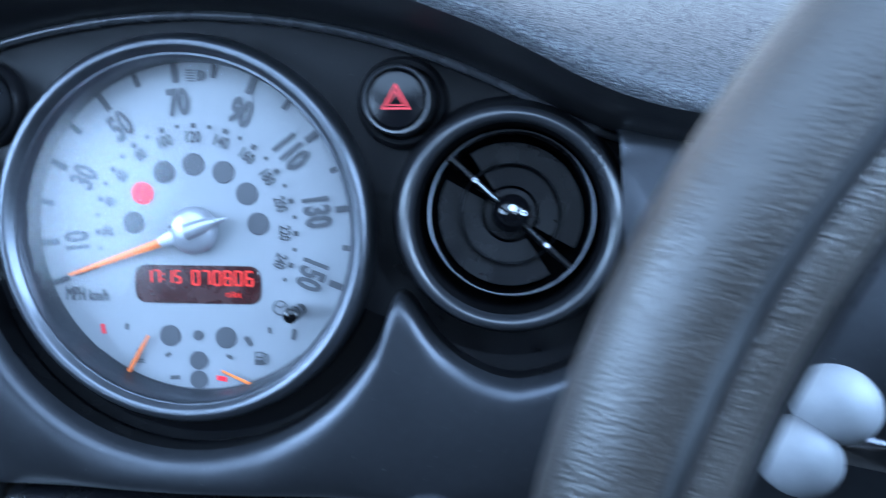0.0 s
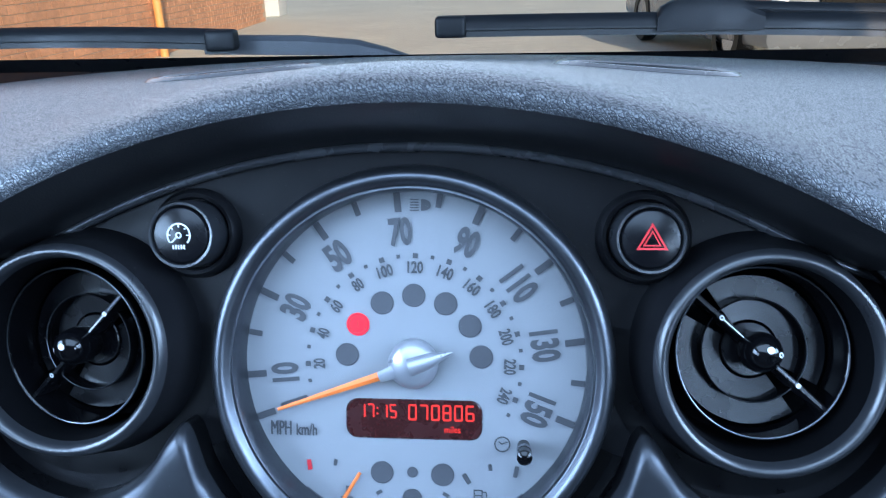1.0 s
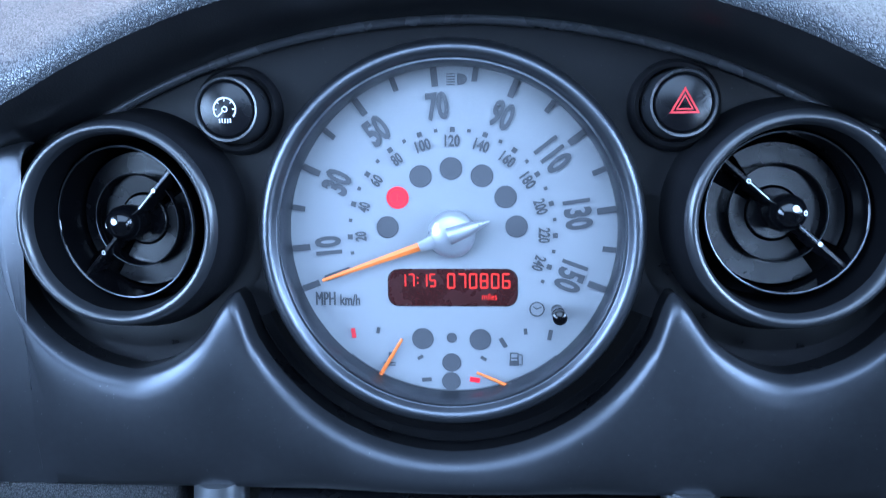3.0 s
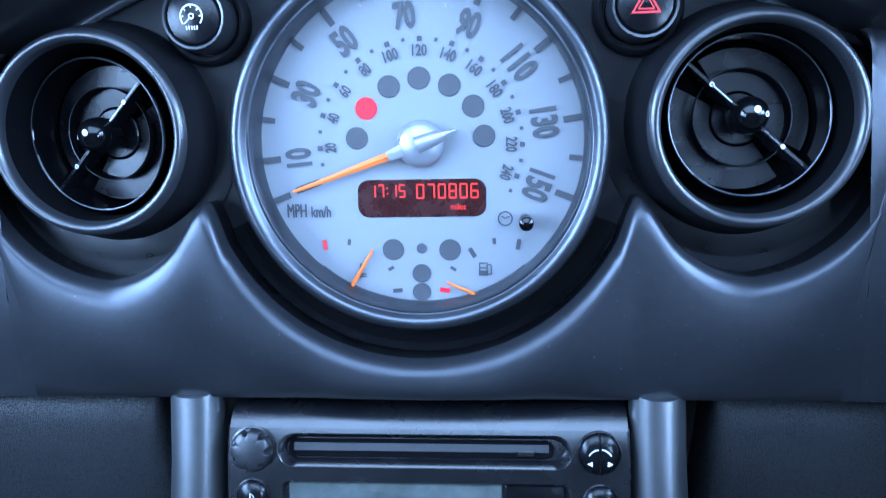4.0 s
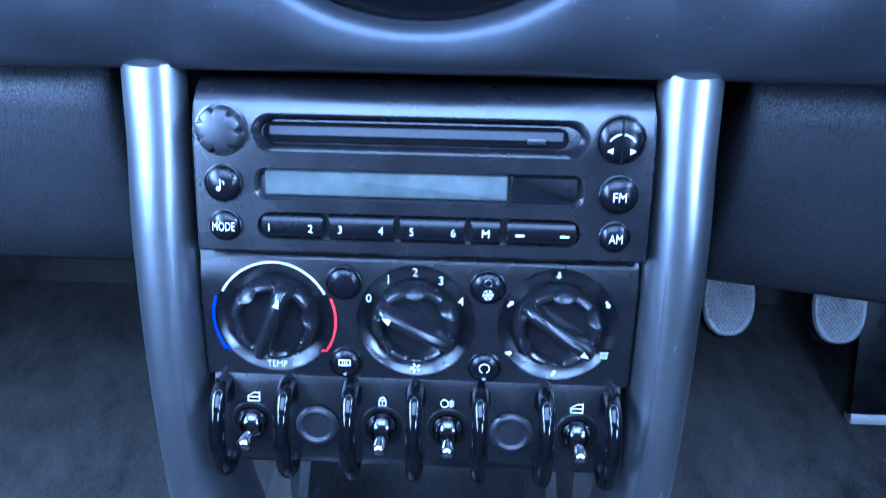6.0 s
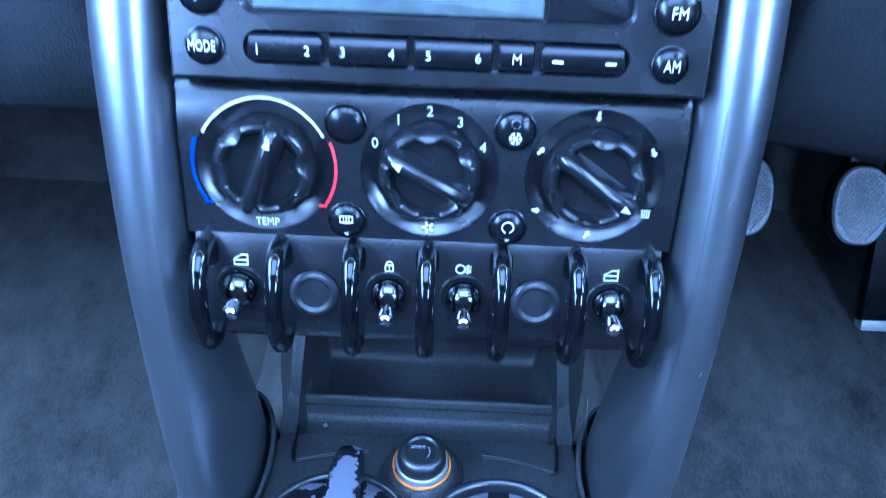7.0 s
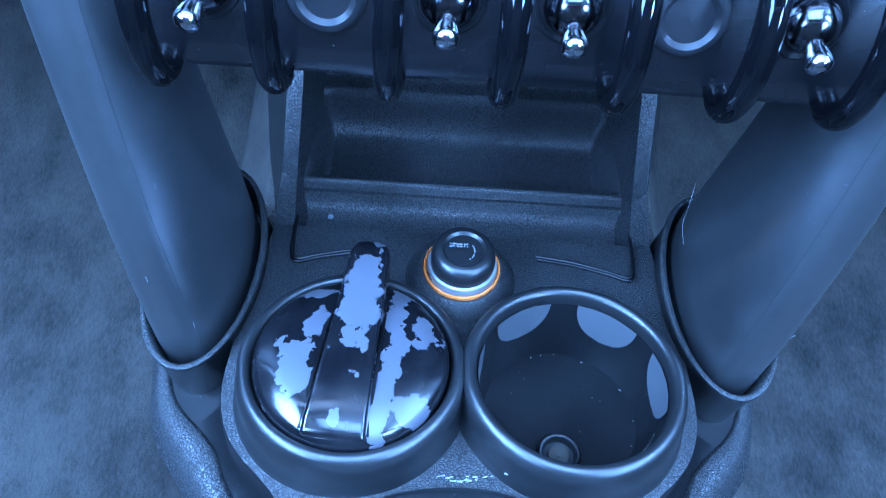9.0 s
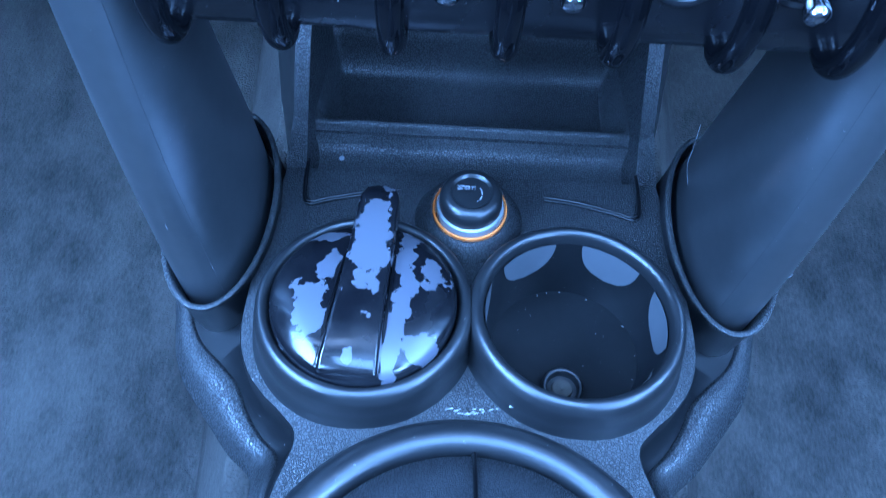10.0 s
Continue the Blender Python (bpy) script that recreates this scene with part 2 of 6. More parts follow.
def disc(r, z0, z1, seg=32, centre=(0, 0), edge=0.0):
    e = min(edge or r * 0.04, r * 0.4)
    return lathe([(r, z0), (r, z1 - e), (r - e, z1)], seg, cap0=True, cap1=True, centre=centre)


def box(sx, sy, sz, c=(0, 0, 0), bevel=0.0, seg=2, bm=None, turn=None):
    b2 = bmesh.new()
    bmesh.ops.create_cube(b2, size=1.0)
    bmesh.ops.scale(b2, vec=(sx, sy, sz), verts=b2.verts)
    if bevel:
        bmesh.ops.bevel(b2, geom=b2.edges[:], offset=bevel, segments=seg, profile=0.6, affect='EDGES')
    if turn is not None:
        bmesh.ops.transform(b2, matrix=turn, verts=b2.verts)
    bmesh.ops.translate(b2, vec=c, verts=b2.verts)
    if bm is None:
        return b2
    join(bm, b2)
    return bm


def join(bm, other, m=None):
    """Adds another bmesh to bm."""
    me = bpy.data.meshes.new("join")
    other.to_mesh(me)
    other.free()
    if m is not None:
        me.transform(m)
    bm.from_mesh(me)
    bpy.data.meshes.remove(me)
    return bm


def tube(points, radius, seg=12, caps=True, squash=1.0, bm=None):
    """A rod along points; radius a number or one a point."""
    rows = []
    pts = [Vector(p) for p in points]
    side = None
    for i, p in enumerate(pts):
        d = (pts[min(i + 1, len(pts) - 1)] - pts[max(i - 1, 0)]).normalized()
        if side is None:
            side = d.orthogonal().normalized()
        side = (side - d * side.dot(d)).normalized()
        up = d.cross(side)
        r = radius[i] if isinstance(radius, (list, tuple)) else radius
        rows.append([p + r * (math.cos(t) * side + squash * math.sin(t) * up) for t in (2 * math.pi * k / seg for k in range(seg))])
    return loft(rows, True, caps, caps, bm)


def spline(pts, n=6, closed=False):
    """Catmull-Rom through a few control points."""
    out = []
    k = len(pts)
    P = [Vector(p) for p in pts]
    for i in range(k if closed else k - 1):
        a, b, c, d = (P[(i + j) % k] if closed else P[min(max(i + j, 0), k - 1)] for j in (-1, 0, 1, 2))
        for s in range(n):
            t = s / n
            out.append(0.5 * (2 * b + (c - a) * t + (2 * a - 5 * b + 4 * c - d) * t * t + (3 * b - a - 3 * c + d) * t ** 3))
    if not closed:
        out.append(P[-1])
    return out


def rounded(x0, y0, x1, y1, r, n=6):
    """A rounded rectangle's outline."""
    out = []
    for cx, cy, a in ((x1 - r, y1 - r, 0), (x0 + r, y1 - r, 90), (x0 + r, y0 + r, 180), (x1 - r, y0 + r, 270)):
        out += [(cx + r * math.cos(radians(a + 90 * i / n)), cy + r * math.sin(radians(a + 90 * i / n))) for i in range(n + 1)]
    return out


def circle(r, c=(0, 0), seg=40):
    return [(c[0] + r * math.cos(2 * math.pi * i / seg), c[1] + r * math.sin(2 * math.pi * i / seg)) for i in range(seg)]


def inset(loop, d):
    """An outline drawn in by d (convex outlines)."""
    cx = sum(p[0] for p in loop) / len(loop)
    cy = sum(p[1] for p in loop) / len(loop)
    w = max(p[0] for p in loop) - cx
    h = max(p[1] for p in loop) - cy
    return [(cx + (x - cx) * (1 - d / w), cy + (y - cy) * (1 - d / h)) for x, y in loop]


def slab(loop, z0, z1, edge=0.0006, bm=None):
    """An outline given thickness, with a softened top edge."""
    rows = [[(x, y, z0) for x, y in loop], [(x, y, z1 - edge) for x, y in loop], [(x, y, z1) for x, y in inset(loop, edge)]]
    return loft(rows, True, True, True, bm)


def plate(loop, recesses, thick, edge=0.0012):
    """A plate with real recesses: each (outline, depth, draw-in)."""
    bm = bmesh.new()
    top = [bm.verts.new((x, y, 0)) for x, y in loop]
    edges = [bm.edges.new((top[i], top[(i + 1) % len(top)])) for i in range(len(top))]
    for hole, depth, draw in recesses:
        rim = [bm.verts.new((x, y, 0)) for x, y in hole]
        edges += [bm.edges.new((rim[i], rim[(i + 1) % len(rim)])) for i in range(len(rim))]
        soft = [bm.verts.new((x, y, -min(0.0008, depth * 0.3))) for x, y in inset(hole, min(0.0006, draw * 0.5))]
        low = [bm.verts.new((x, y, -depth)) for x, y in inset(hole, draw)]
        ring_faces(bm, rim, soft)
        ring_faces(bm, soft, low)
        bm.faces.new(low)
    bmesh.ops.triangle_fill(bm, use_beauty=True, use_dissolve=False, edges=edges)
    grown = inset(loop, -edge)
    e1 = [bm.verts.new((x, y, -edge)) for x, y in grown]
    e2 = [bm.verts.new((x, y, -thick)) for x, y in grown]
    ring_faces(bm, top, e1)
    ring_faces(bm, e1, e2)
    return bm


def letters(body, width, height, material, depth=0.0003, bold=-0.006):
    """Words in the built-in font, fitted to a width and height, as a mesh."""
    cu = bpy.data.curves.new("letters", 'FONT')
    cu.body = body
    cu.align_x, cu.resolution_u = 'CENTER', 3
    cu.offset = 0.0 if "M" in body else bold
    ob = bpy.data.objects.new("letters", cu)
    scene.collection.objects.link(ob)
    dg = bpy.context.evaluated_depsgraph_get()
    me = bpy.data.meshes.new_from_object(ob.evaluated_get(dg))
    bpy.data.objects.remove(ob)
    bpy.data.curves.remove(cu)
    co = np.empty(len(me.vertices) * 3)
    me.vertices.foreach_get("co", co)
    co = co.reshape(-1, 3)
    lo, hi = co.min(0), co.max(0)
    sx = width / (hi[0] - lo[0]) if width else height / (hi[1] - lo[1])
    co[:, 0] = (co[:, 0] - (lo[0] + hi[0]) / 2) * sx
    co[:, 1] = (co[:, 1] - (lo[1] + hi[1]) / 2) * height / (hi[1] - lo[1])
    co[:, 2] = depth
    me.vertices.foreach_set("co", co.ravel())
    me.materials.clear()
    me.materials.append(material)
    return me


def roll_back(owner, drop, start, step, n):
    """Rolls a panel's face back towards its upper edge; all that sits on it follows."""
    for ob in owner.children:
        if ob.location.length < 1e-6:
            for me in [ob.data] + [k.data for k in ob.children]:
                bm = bmesh.new()
                bm.from_mesh(me)
                if ob.name.startswith("front_plate"):
                    for k in range(n):
                        bmesh.ops.bisect_plane(bm, geom=bm.verts[:] + bm.edges[:] + bm.faces[:], plane_co=(0, start + k * step, 0), plane_no=(0, 1, 0))
                for v in bm.verts:
                    v.co.z -= drop(v.co.y)
                bm.to_mesh(me)
                bm.free()
        elif not ob.name.startswith("dial_knob"):
            ob.location.z -= drop(ob.location.y)


DM = pose(0.0015, 0.0075, 0.8746, 71.9, 0, 0)
RM = pose(0.0010, -0.047, 0.762, 63.0, 0, 0)
AM = pose(0, -0.0725, 0.690, 68.6, 0, 0)
CM = pose(0, -0.160, 0.474, -14.0, 0, 0)


def dial_point(u, v, w):
    return DM @ Vector((u, v, w))

# ---- the cabin's shell and the street ----


def plain(name, bm, material, label, category, kind="structure", smooth=38):
    return tagged(part(name, bm, material, None, "", None, smooth), label, category, "", kind)


plain("floor", box(1.36, 1.75, 0.03, (0, -0.225, 0.225)), CARPET, "dark grey worn carpet on the car floor", "carpet")
plain("firewall", loft([[(-0.68, 0.36, 0.24), (0.68, 0.36, 0.24)], [(-0.68, 0.52, 0.45), (0.68, 0.52, 0.45)], [(-0.68, 0.52, 0.93), (0.68, 0.52, 0.93)]], False), CARPET, "dark grey carpeted bulkhead ahead of the footwells", "bulkhead")
plain("wall_rear", box(1.36, 0.03, 1.14, (0, -1.095, 0.81)), CARPET, "dark lining closing the cabin behind", "wall")
for sx, nm in ((-1, "wall_left"), (1, "wall_right")):
    bm = box(0.03, 1.75, 0.72, (sx * 0.695, -0.225, 0.60))
    box(0.03, 0.10, 0.40, (sx * 0.695, -1.05, 1.16), bm=bm)
    # unseen infill round the rear opening, added to keep direct sun off the dash
    if sx > 0:
        box(0.03, 0.18, 0.40, (sx * 0.695, -0.66, 1.16), bm=bm)
        box(0.03, 0.25, 0.12, (sx * 0.695, -0.875, 1.27), bm=bm)
    box(0.03, 1.25, 0.03, (sx * 0.695, -0.475, 1.345), bm=bm)
    plain(nm, bm, SMOOTH, "dark door lining below the side window", "door lining")
    a_pillar = tube([(sx * 0.68, 0.44, 0.955), (sx * 0.66, 0.16, 1.17), (sx * 0.62, -0.06, 1.345)], 0.03, 10)
    plain("pillar_left" if sx < 0 else "pillar_right", a_pillar, HEADLINER, "pale windscreen pillar lining", "pillar")
bm = box(0.25, 1.06, 0.03, (-0.56, -0.58, 1.375))
box(0.25, 1.06, 0.03, (0.56, -0.58, 1.375), bm=bm)
box(0.87, 0.08, 0.03, (0, -0.09, 1.375), bm=bm)
box(0.87, 0.10, 0.03, (0, -1.06, 1.375), bm=bm)
plain("ceiling", bm, HEADLINER, "pale cloth headlining round an open sunroof", "ceiling")

glass = plain("windscreen", loft([[(-0.66, 0.452, 0.945), (0.66, 0.452, 0.945)], [(-0.60, -0.052, 1.355), (0.60, -0.052, 1.355)]], False), SCREENGLASS, "clear raked windscreen above the dashboard", "windscreen", smooth=0)
glass.visible_shadow = False
frit = part("frit_band", loft([[(-0.66, 0.455 - 0.0, 0.944), (0.66, 0.455, 0.944)], [(-0.658, 0.437, 0.9590), (0.658, 0.437, 0.9590)]], False), DARK, glass, "black printed band along the foot of the glass", smooth=0)
# unseen pane, added so its tint keeps the sun off the wipers
plain("sunroof", box(0.90, 0.90, 0.008, (0, -0.56, 1.386)), ROOFGLASS, "unseen dark tinted roof glass, added to dim the sun", "sunroof", smooth=0)
CONCRETE = mat("pale_concrete", (0.54, 0.54, 0.47), 0.85, var=0.18, scale=0.8, bump=0.4, bump_scale=60)
g = bmesh.new()
bmesh.ops.create_grid(g, x_segments=8, y_segments=8, size=400)
plain("ground", g, CONCRETE, "pale concrete yard in front of the car", "ground")

BRICK = mat("red_brick", (0.60, 0.31, 0.18), 0.85, var=0.3, scale=3.5, bump=0.4, bump_scale=180)
MORTAR = mat("mortar", (0.60, 0.48, 0.36), 0.9, var=0.15, scale=20)
WALLM = pose(-4.18, 8.2, 0, 0, 0, 93.0)
wall = thing("wall_street", WALLM, "sunlit red brick wall beside the yard", "wall", kind="structure")
part("mortar_bed", box(11.0, 0.20, 5.6, (0, 0, 2.8)), MORTAR, wall)
verts, faces = [], []
for row in range(1, 75):
    for i in range(48):
        x, z = -5.4 + 0.225 * i + (0.1125 if row % 2 else 0), 0.005 + 0.075 * row - 0.035
        k = len(verts)
        verts += [(x + sx * 0.1075, sy * 0.108, z + sz * 0.0325) for sx in (-1, 1) for sy in (-1, 1) for sz in (-1, 1)]
        faces += [tuple(k + q for q in f) for f in ((0, 1, 3, 2), (4, 6, 7, 5), (0, 4, 5, 1), (2, 3, 7, 6), (1, 5, 7, 3), (0, 2, 6, 4))]
course = bpy.data.meshes.new("brickwork")
course.from_pydata(verts, [], faces)
course.materials.append(BRICK)
ob = part("brickwork", course, BRICK, wall, smooth=0)
ob["kind"] = "stuff"
pipe = thing("drainpipe", pose(-4.02, 8.5, 0), "orange-brown painted drainpipe on the brick wall", "drainpipe")
part("pipe", tube([(0, 0, 0), (0, 0, 1.9)], 0.05, 16), mat("orange_paint", (0.62, 0.30, 0.10), 0.5, var=0.2, scale=6), pipe)
pier = thing("concrete_pier", pose(-4.9, 15.0, 0), "pale grey concrete pier at the end of the wall", "pier")
part("shaft", box(1.0, 0.6, 1.6, (0, 0, 0.8), 0.03), mat("grey_render", (0.5, 0.52, 0.53), 0.8, var=0.12, scale=4), pier)

# low hedge across the far side of the yard
rng = random.Random(12)
verts, faces = [], []
for i in range(2600):
    x, y, z = rng.uniform(-2.2, 2.2), rng.gauss(0, 0.22), rng.uniform(0.02, 1.0)
    z *= 1.0 + 0.12 * math.sin(3.1 * x) + 0.08 * math.sin(7.7 * x + 1.0)
    q = Vector((rng.gauss(0, 1), rng.gauss(0, 1), rng.gauss(0, 1))).normalized()
    side = q.orthogonal().normalized() * rng.uniform(0.03, 0.06)
    up = q.cross(side)
    k = len(verts)
    c = Vector((x, y, z))
    verts += [c - side, c - up * 0.6, c + side, c + up * 0.6]
    faces.append((k, k + 1, k + 2, k + 3))
leaves = bpy.data.meshes.new("foliage")
leaves.from_pydata(verts, [], faces)
LEAF = mat("hedge_leaf", (0.07, 0.11, 0.035), 0.6, var=0.4, scale=3)
leaves.materials.append(LEAF)
hg = thing("hedge", pose(0.75, 21.4, 0), "low green clipped hedge across the yard", "hedge")
part("foliage", leaves, LEAF, hg)["kind"] = "stuff"
part("trunk", tube([(-0.4, 0, 0), (-0.38, 0.02, 0.5), (-0.3, 0, 0.85)], [0.05, 0.035, 0.015], 8), mat("hedge_bark", (0.12, 0.09, 0.06), 0.9, var=0.3, scale=12), hg)

# parked car ahead
CARP = mat("silver_car_paint", (0.17, 0.19, 0.22), 0.25, metal=0.3, var=0.1, scale=5, coat=0.8)
CARG = mat("car_window_tint", (0.02, 0.025, 0.03), 0.05, var=0.1, scale=3)
pk = thing("parked_car", pose(3.05, 6.35, 0, 0, 0, 8.0), "silver-grey parked car standing across the yard", "car")
secs = []
for y, z0, z1, hw in ((0, 0.30, 0.62, 0.72), (0.06, 0.22, 0.80, 0.80), (0.5, 0.20, 0.93, 0.84), (1.15, 0.20, 1.0, 0.85), (3.6, 0.20, 1.02, 0.85), (4.1, 0.26, 0.95, 0.80)):
    secs.append([(x, y, z) for x, z in rounded(-hw, z0, hw, z1, 0.11, 4)])
part("body", loft(secs, True, True, True), CARP, pk)
secs = [[(x, y, z) for x, z in rounded(-hw, 0.9, hw, z1, 0.09, 3)] for y, z1, hw in ((1.15, 1.02, 0.74), (1.9, 1.44, 0.62), (3.0, 1.45, 0.62), (3.8, 1.04, 0.72))]
part("cabin", loft(secs, True, True, True), CARG, pk)
for sx in (-1, 1):
    part("headlight", lathe([(0.13, 0), (0.12, 0.02), (0.08, 0.045), (0.001, 0.055)], 20), mat("headlight_glass", (0.22, 0.24, 0.27), 0.15, var=0.05, scale=9), pk, "pale glass headlight", pose(sx * 0.56, 0.03, 0.66, 90))
    for wy in (0.75, 3.25):
        whl = part("tyre", lathe([(0.2, -0.08), (0.29, -0.08), (0.31, -0.05), (0.31, 0.05), (0.29, 0.08), (0.2, 0.08)], 28), DARK, pk, "", pose(sx * 0.78, wy, 0.31, 0, 90, 0))
        part("rim", disc(0.2, -0.05, 0.05), CHROME, whl)
part("number_plate", slab(rounded(-0.26, -0.055, 0.26, 0.055, 0.01), 0, 0.012), mat("plate_white", (0.75, 0.75, 0.72), 0.4, var=0.05, scale=9), pk, "white plate with dark bars", pose(0.05, -0.005, 0.46, 90))
for i in range(5):
    part("plate_bar", box(0.045, 0.07, 0.003, (-0.19 + i * 0.095, 0, 0.0135)), INK, pk, "", pose(0.05, -0.005, 0.46, 90))
part("grille", slab(rounded(-0.42, -0.07, 0.42, 0.07, 0.05), 0, 0.02), DARK, pk, "", pose(0, -0.005, 0.62, 90))

# ---- windscreen wipers and scuttle ----
plain("scuttle", loft([[(-0.66, 0.45, 0.935), (0.66, 0.45, 0.935)], [(-0.66, 0.47, 0.945), (0.66, 0.47, 0.945)], [(-0.66, 0.60, 0.905), (0.66, 0.60, 0.905)], [(-0.66, 0.60, 0.86), (0.66, 0.60, 0.86)]], False), DARK, "black plastic scuttle below the windscreen", "scuttle")
WIPER = mat("wiper_plastic", (0.006, 0.0065, 0.0075), 0.5, spec=0.25, var=0.15, scale=20)
RUBBER = mat("wiper_rubber", (0.010, 0.010, 0.010), 0.6, var=0.1, scale=20)


def wiper(x0, x1, z0, z1, hub):
    """A flat wiper at rest along the foot of the glass."""
    w = thing("windscreen_wiper", pose(0, 0.442, 0), "black wiper resting at the foot of the windscreen", "wiper", "wipers")
    n = 24
    rows, rub = [], []
    for i in range(n + 1):
        f = i / n
        x, z = x0 + (x1 - x0) * f, z0 + (z1 - z0) * f + 0.005 * math.sin(math.pi * f)
        rows.append([(x, a, z + c) for a, c in ((-0.006, -0.002), (-0.0055, 0.002), (-0.003, 0.0062), (0.001, 0.0088), (0.004, 0.0096), (0.008, 0.006), (0.010, -0.002))])
        rub.append([(x, -0.004, z - 0.010), (x, 0.001, z - 0.010), (x, 0.004, z - 0.002), (x, -0.007, z - 0.002), (x, -0.007, z - 0.0035), (x, -0.0035, z - 0.0045)])
    part("blade", loft(rows, True, True, True), WIPER, w)
    part("rubber", loft(rub, True, True, True), RUBBER, w, "black rubber edge")
    for x, z, out in ((x0, z0, 1), (x1, z1, -1)):
        part("end_cap", box(0.030, 0.019, 0.020, (x + out * 0.012, 0.001, z - 0.0005), 0.005, 3), WIPER, w, "moulded end cap")
    if hub:
        hz = z0 + (z1 - z0) * (hub - x0) / (x1 - x0) + 0.005 * math.sin(math.pi * (hub - x0) / (x1 - x0))
        secs = [[(hub + dx, y, hz - 0.006 + (h + 0.006) * c) for y, c in ((-0.008, 0), (-0.008, 0.75), (-0.004, 1.0), (0.008, 1.0), (0.012, 0.75), (0.012, 0))] for dx, h in ((-0.044, 0.009), (-0.040, 0.015), (-0.028, 0.021), (0.0, 0.022), (0.030, 0.020), (0.044, 0.012), (0.052, 0.009))]
        part("clip", loft(secs, True, True, True), WIPER, w, "moulded clip over the blade")
        part("arm", tube([(hub + 0.03, 0.008, hz + 0.014), (hub + 0.12, 0.012, hz + 0.010), (hub + 0.34, 0.02, hz + 0.002)], 0.006, 10, squash=0.6), WIPER, w)
    return w


wiper(-0.62, -0.222, 0.975, 0.975, 0)
wiper(-0.021, 0.56, 0.984, 0.971, 0.226)
arm = thing("wiper_arm", pose(0, 0.47, 0), "grey wiper arm lying on the scuttle", "wiper arm")
secs = [[(x, y, z + c * h) for y, c in ((-0.010, -1), (-0.010, 0.5), (-0.006, 1), (0.006, 1), (0.010, 0.5), (0.010, -1))] for x, z, h in ((-0.26, 0.968, 0.009), (-0.16, 0.966, 0.009), (-0.105, 0.963, 0.007), (-0.075, 0.958, 0.004), (-0.055, 0.953, 0.002))]
part("arm", loft(secs, True, True, True), mat("faded_arm_plastic", (0.045, 0.047, 0.052), 0.5, var=0.15, scale=20), arm)

# ---- dashboard ----
BEAD = mat("satin_bead", (0.05, 0.052, 0.058), 0.25, metal=0.5, var=0.1, scale=40)
dash = thing("dashboard", pose(0, 0, 0), "black grained dashboard with an anthracite fascia", "dashboard")


def brow(x):
    """Height, in the dial's plane, of the edge where trim meets the hood."""
    x = abs(x)
    R = 0.343
    if x <= 0.165:
        return 0.0987 - R + math.sqrt(R * R - x * x)
    s = 0.165 / math.sqrt(R * R - 0.165 ** 2)
    base = 0.0987 - R + math.sqrt(R * R - 0.165 ** 2)
    d = min(x - 0.165, 0.07)
    return base - s * (d - d * d / 0.14) - 0.02 * max(0, x - 0.235)


def bench(x, y):
    """The dash top behind the hood."""
    return 0.988 - 0.058 * y - 0.02 * max(0, y - 0.2) - 0.10 * x * x


rows_lip, rows_pad = [], []
xs = [-0.66 + 1.32 * i / 132 for i in range(133)]
for x in xs:
    u, b = x - 0.0015, brow(x - 0.0015)
    p0 = dial_point(u, b + 0.002, -0.004)
    p1 = dial_point(u, b, 0.006)
    p2 = dial_point(u, b + 0.0015, 0.020)
    p3 = dial_point(u, b + 0.0055, 0.046)
    p4 = dial_point(u, b + 0.011, 0.056)
    rows_lip.append([p0, p1, p2, p3, p4])
    top = bench(x, 0.14) + 0.010 * math.exp(-(x / 0.16) ** 2)
    a, d = p4, Vector((x, 0.14, top))
    c1 = a + Vector((0, -0.008, 0.019 if abs(x) < 0.2 else 0.016))
    c2 = Vector((x, 0.035, max(top + 0.006, a.z + 0.010)))
    row = []
    for i in range(15):
        t = i / 14
        row.append(a * (1 - t) ** 3 + 3 * c1 * t * (1 - t) ** 2 + 3 * c2 * t * t * (1 - t) + d * t ** 3)
    for y in (0.18, 0.23, 0.29, 0.36, 0.43, 0.47):
        f = math.exp(-(x / 0.16) ** 2) * 0.010 * max(0, 1 - (y - 0.14) / 0.2)
        row.append(Vector((x, y, bench(x, y) + f)))
    row.append(Vector((x, 0.47, 0.90)))
    rows_pad.append(row)
part("hood_lip", loft(rows_lip, False), LIP, dash, "smooth black underside of the hood")
part("top_pad", loft(rows_pad, False), PAD, dash, "black grained soft top pad")
bead = [dial_point(x - 0.0015, brow(x - 0.0015) - 0.0014, 0.0075) for x in xs if abs(x) < 0.23]
part("hood_bead", tube(bead, 0.0024, 10), BEAD, dash, "thin satin bead under the hood")
for sx in (-1, 1):
    rows = []
    for r, z in ((1.06, 0.0002), (1.0, 0.0022), (0.96, 0.0024), (0.92, 0.0014), (0.88, -0.0030), (0.84, -0.0080)):
        rows.append([])
        for i in range(40):
            t = 2 * math.pi * i / 40
            x, y = sx * 0.125 + sx * 0.050 * math.cos(t) * r, 0.172 + (0.030 * math.sin(t) - 0.010 * math.cos(t)) * r
            hump = math.exp(-(x / 0.16) ** 2) * 0.010 * max(0, 1 - (y - 0.14) / 0.2)
            rows[-1].append((x, y, bench(x, y) + hump + z))
    rim = part("defroster_rim", loft(rows[:4], True), BEAD, dash, "satin rim of an eye-shaped defroster outlet")
    part("defroster_slot", loft(rows[3:], True, False, True), DARK, rim, "dark hollow of the outlet")

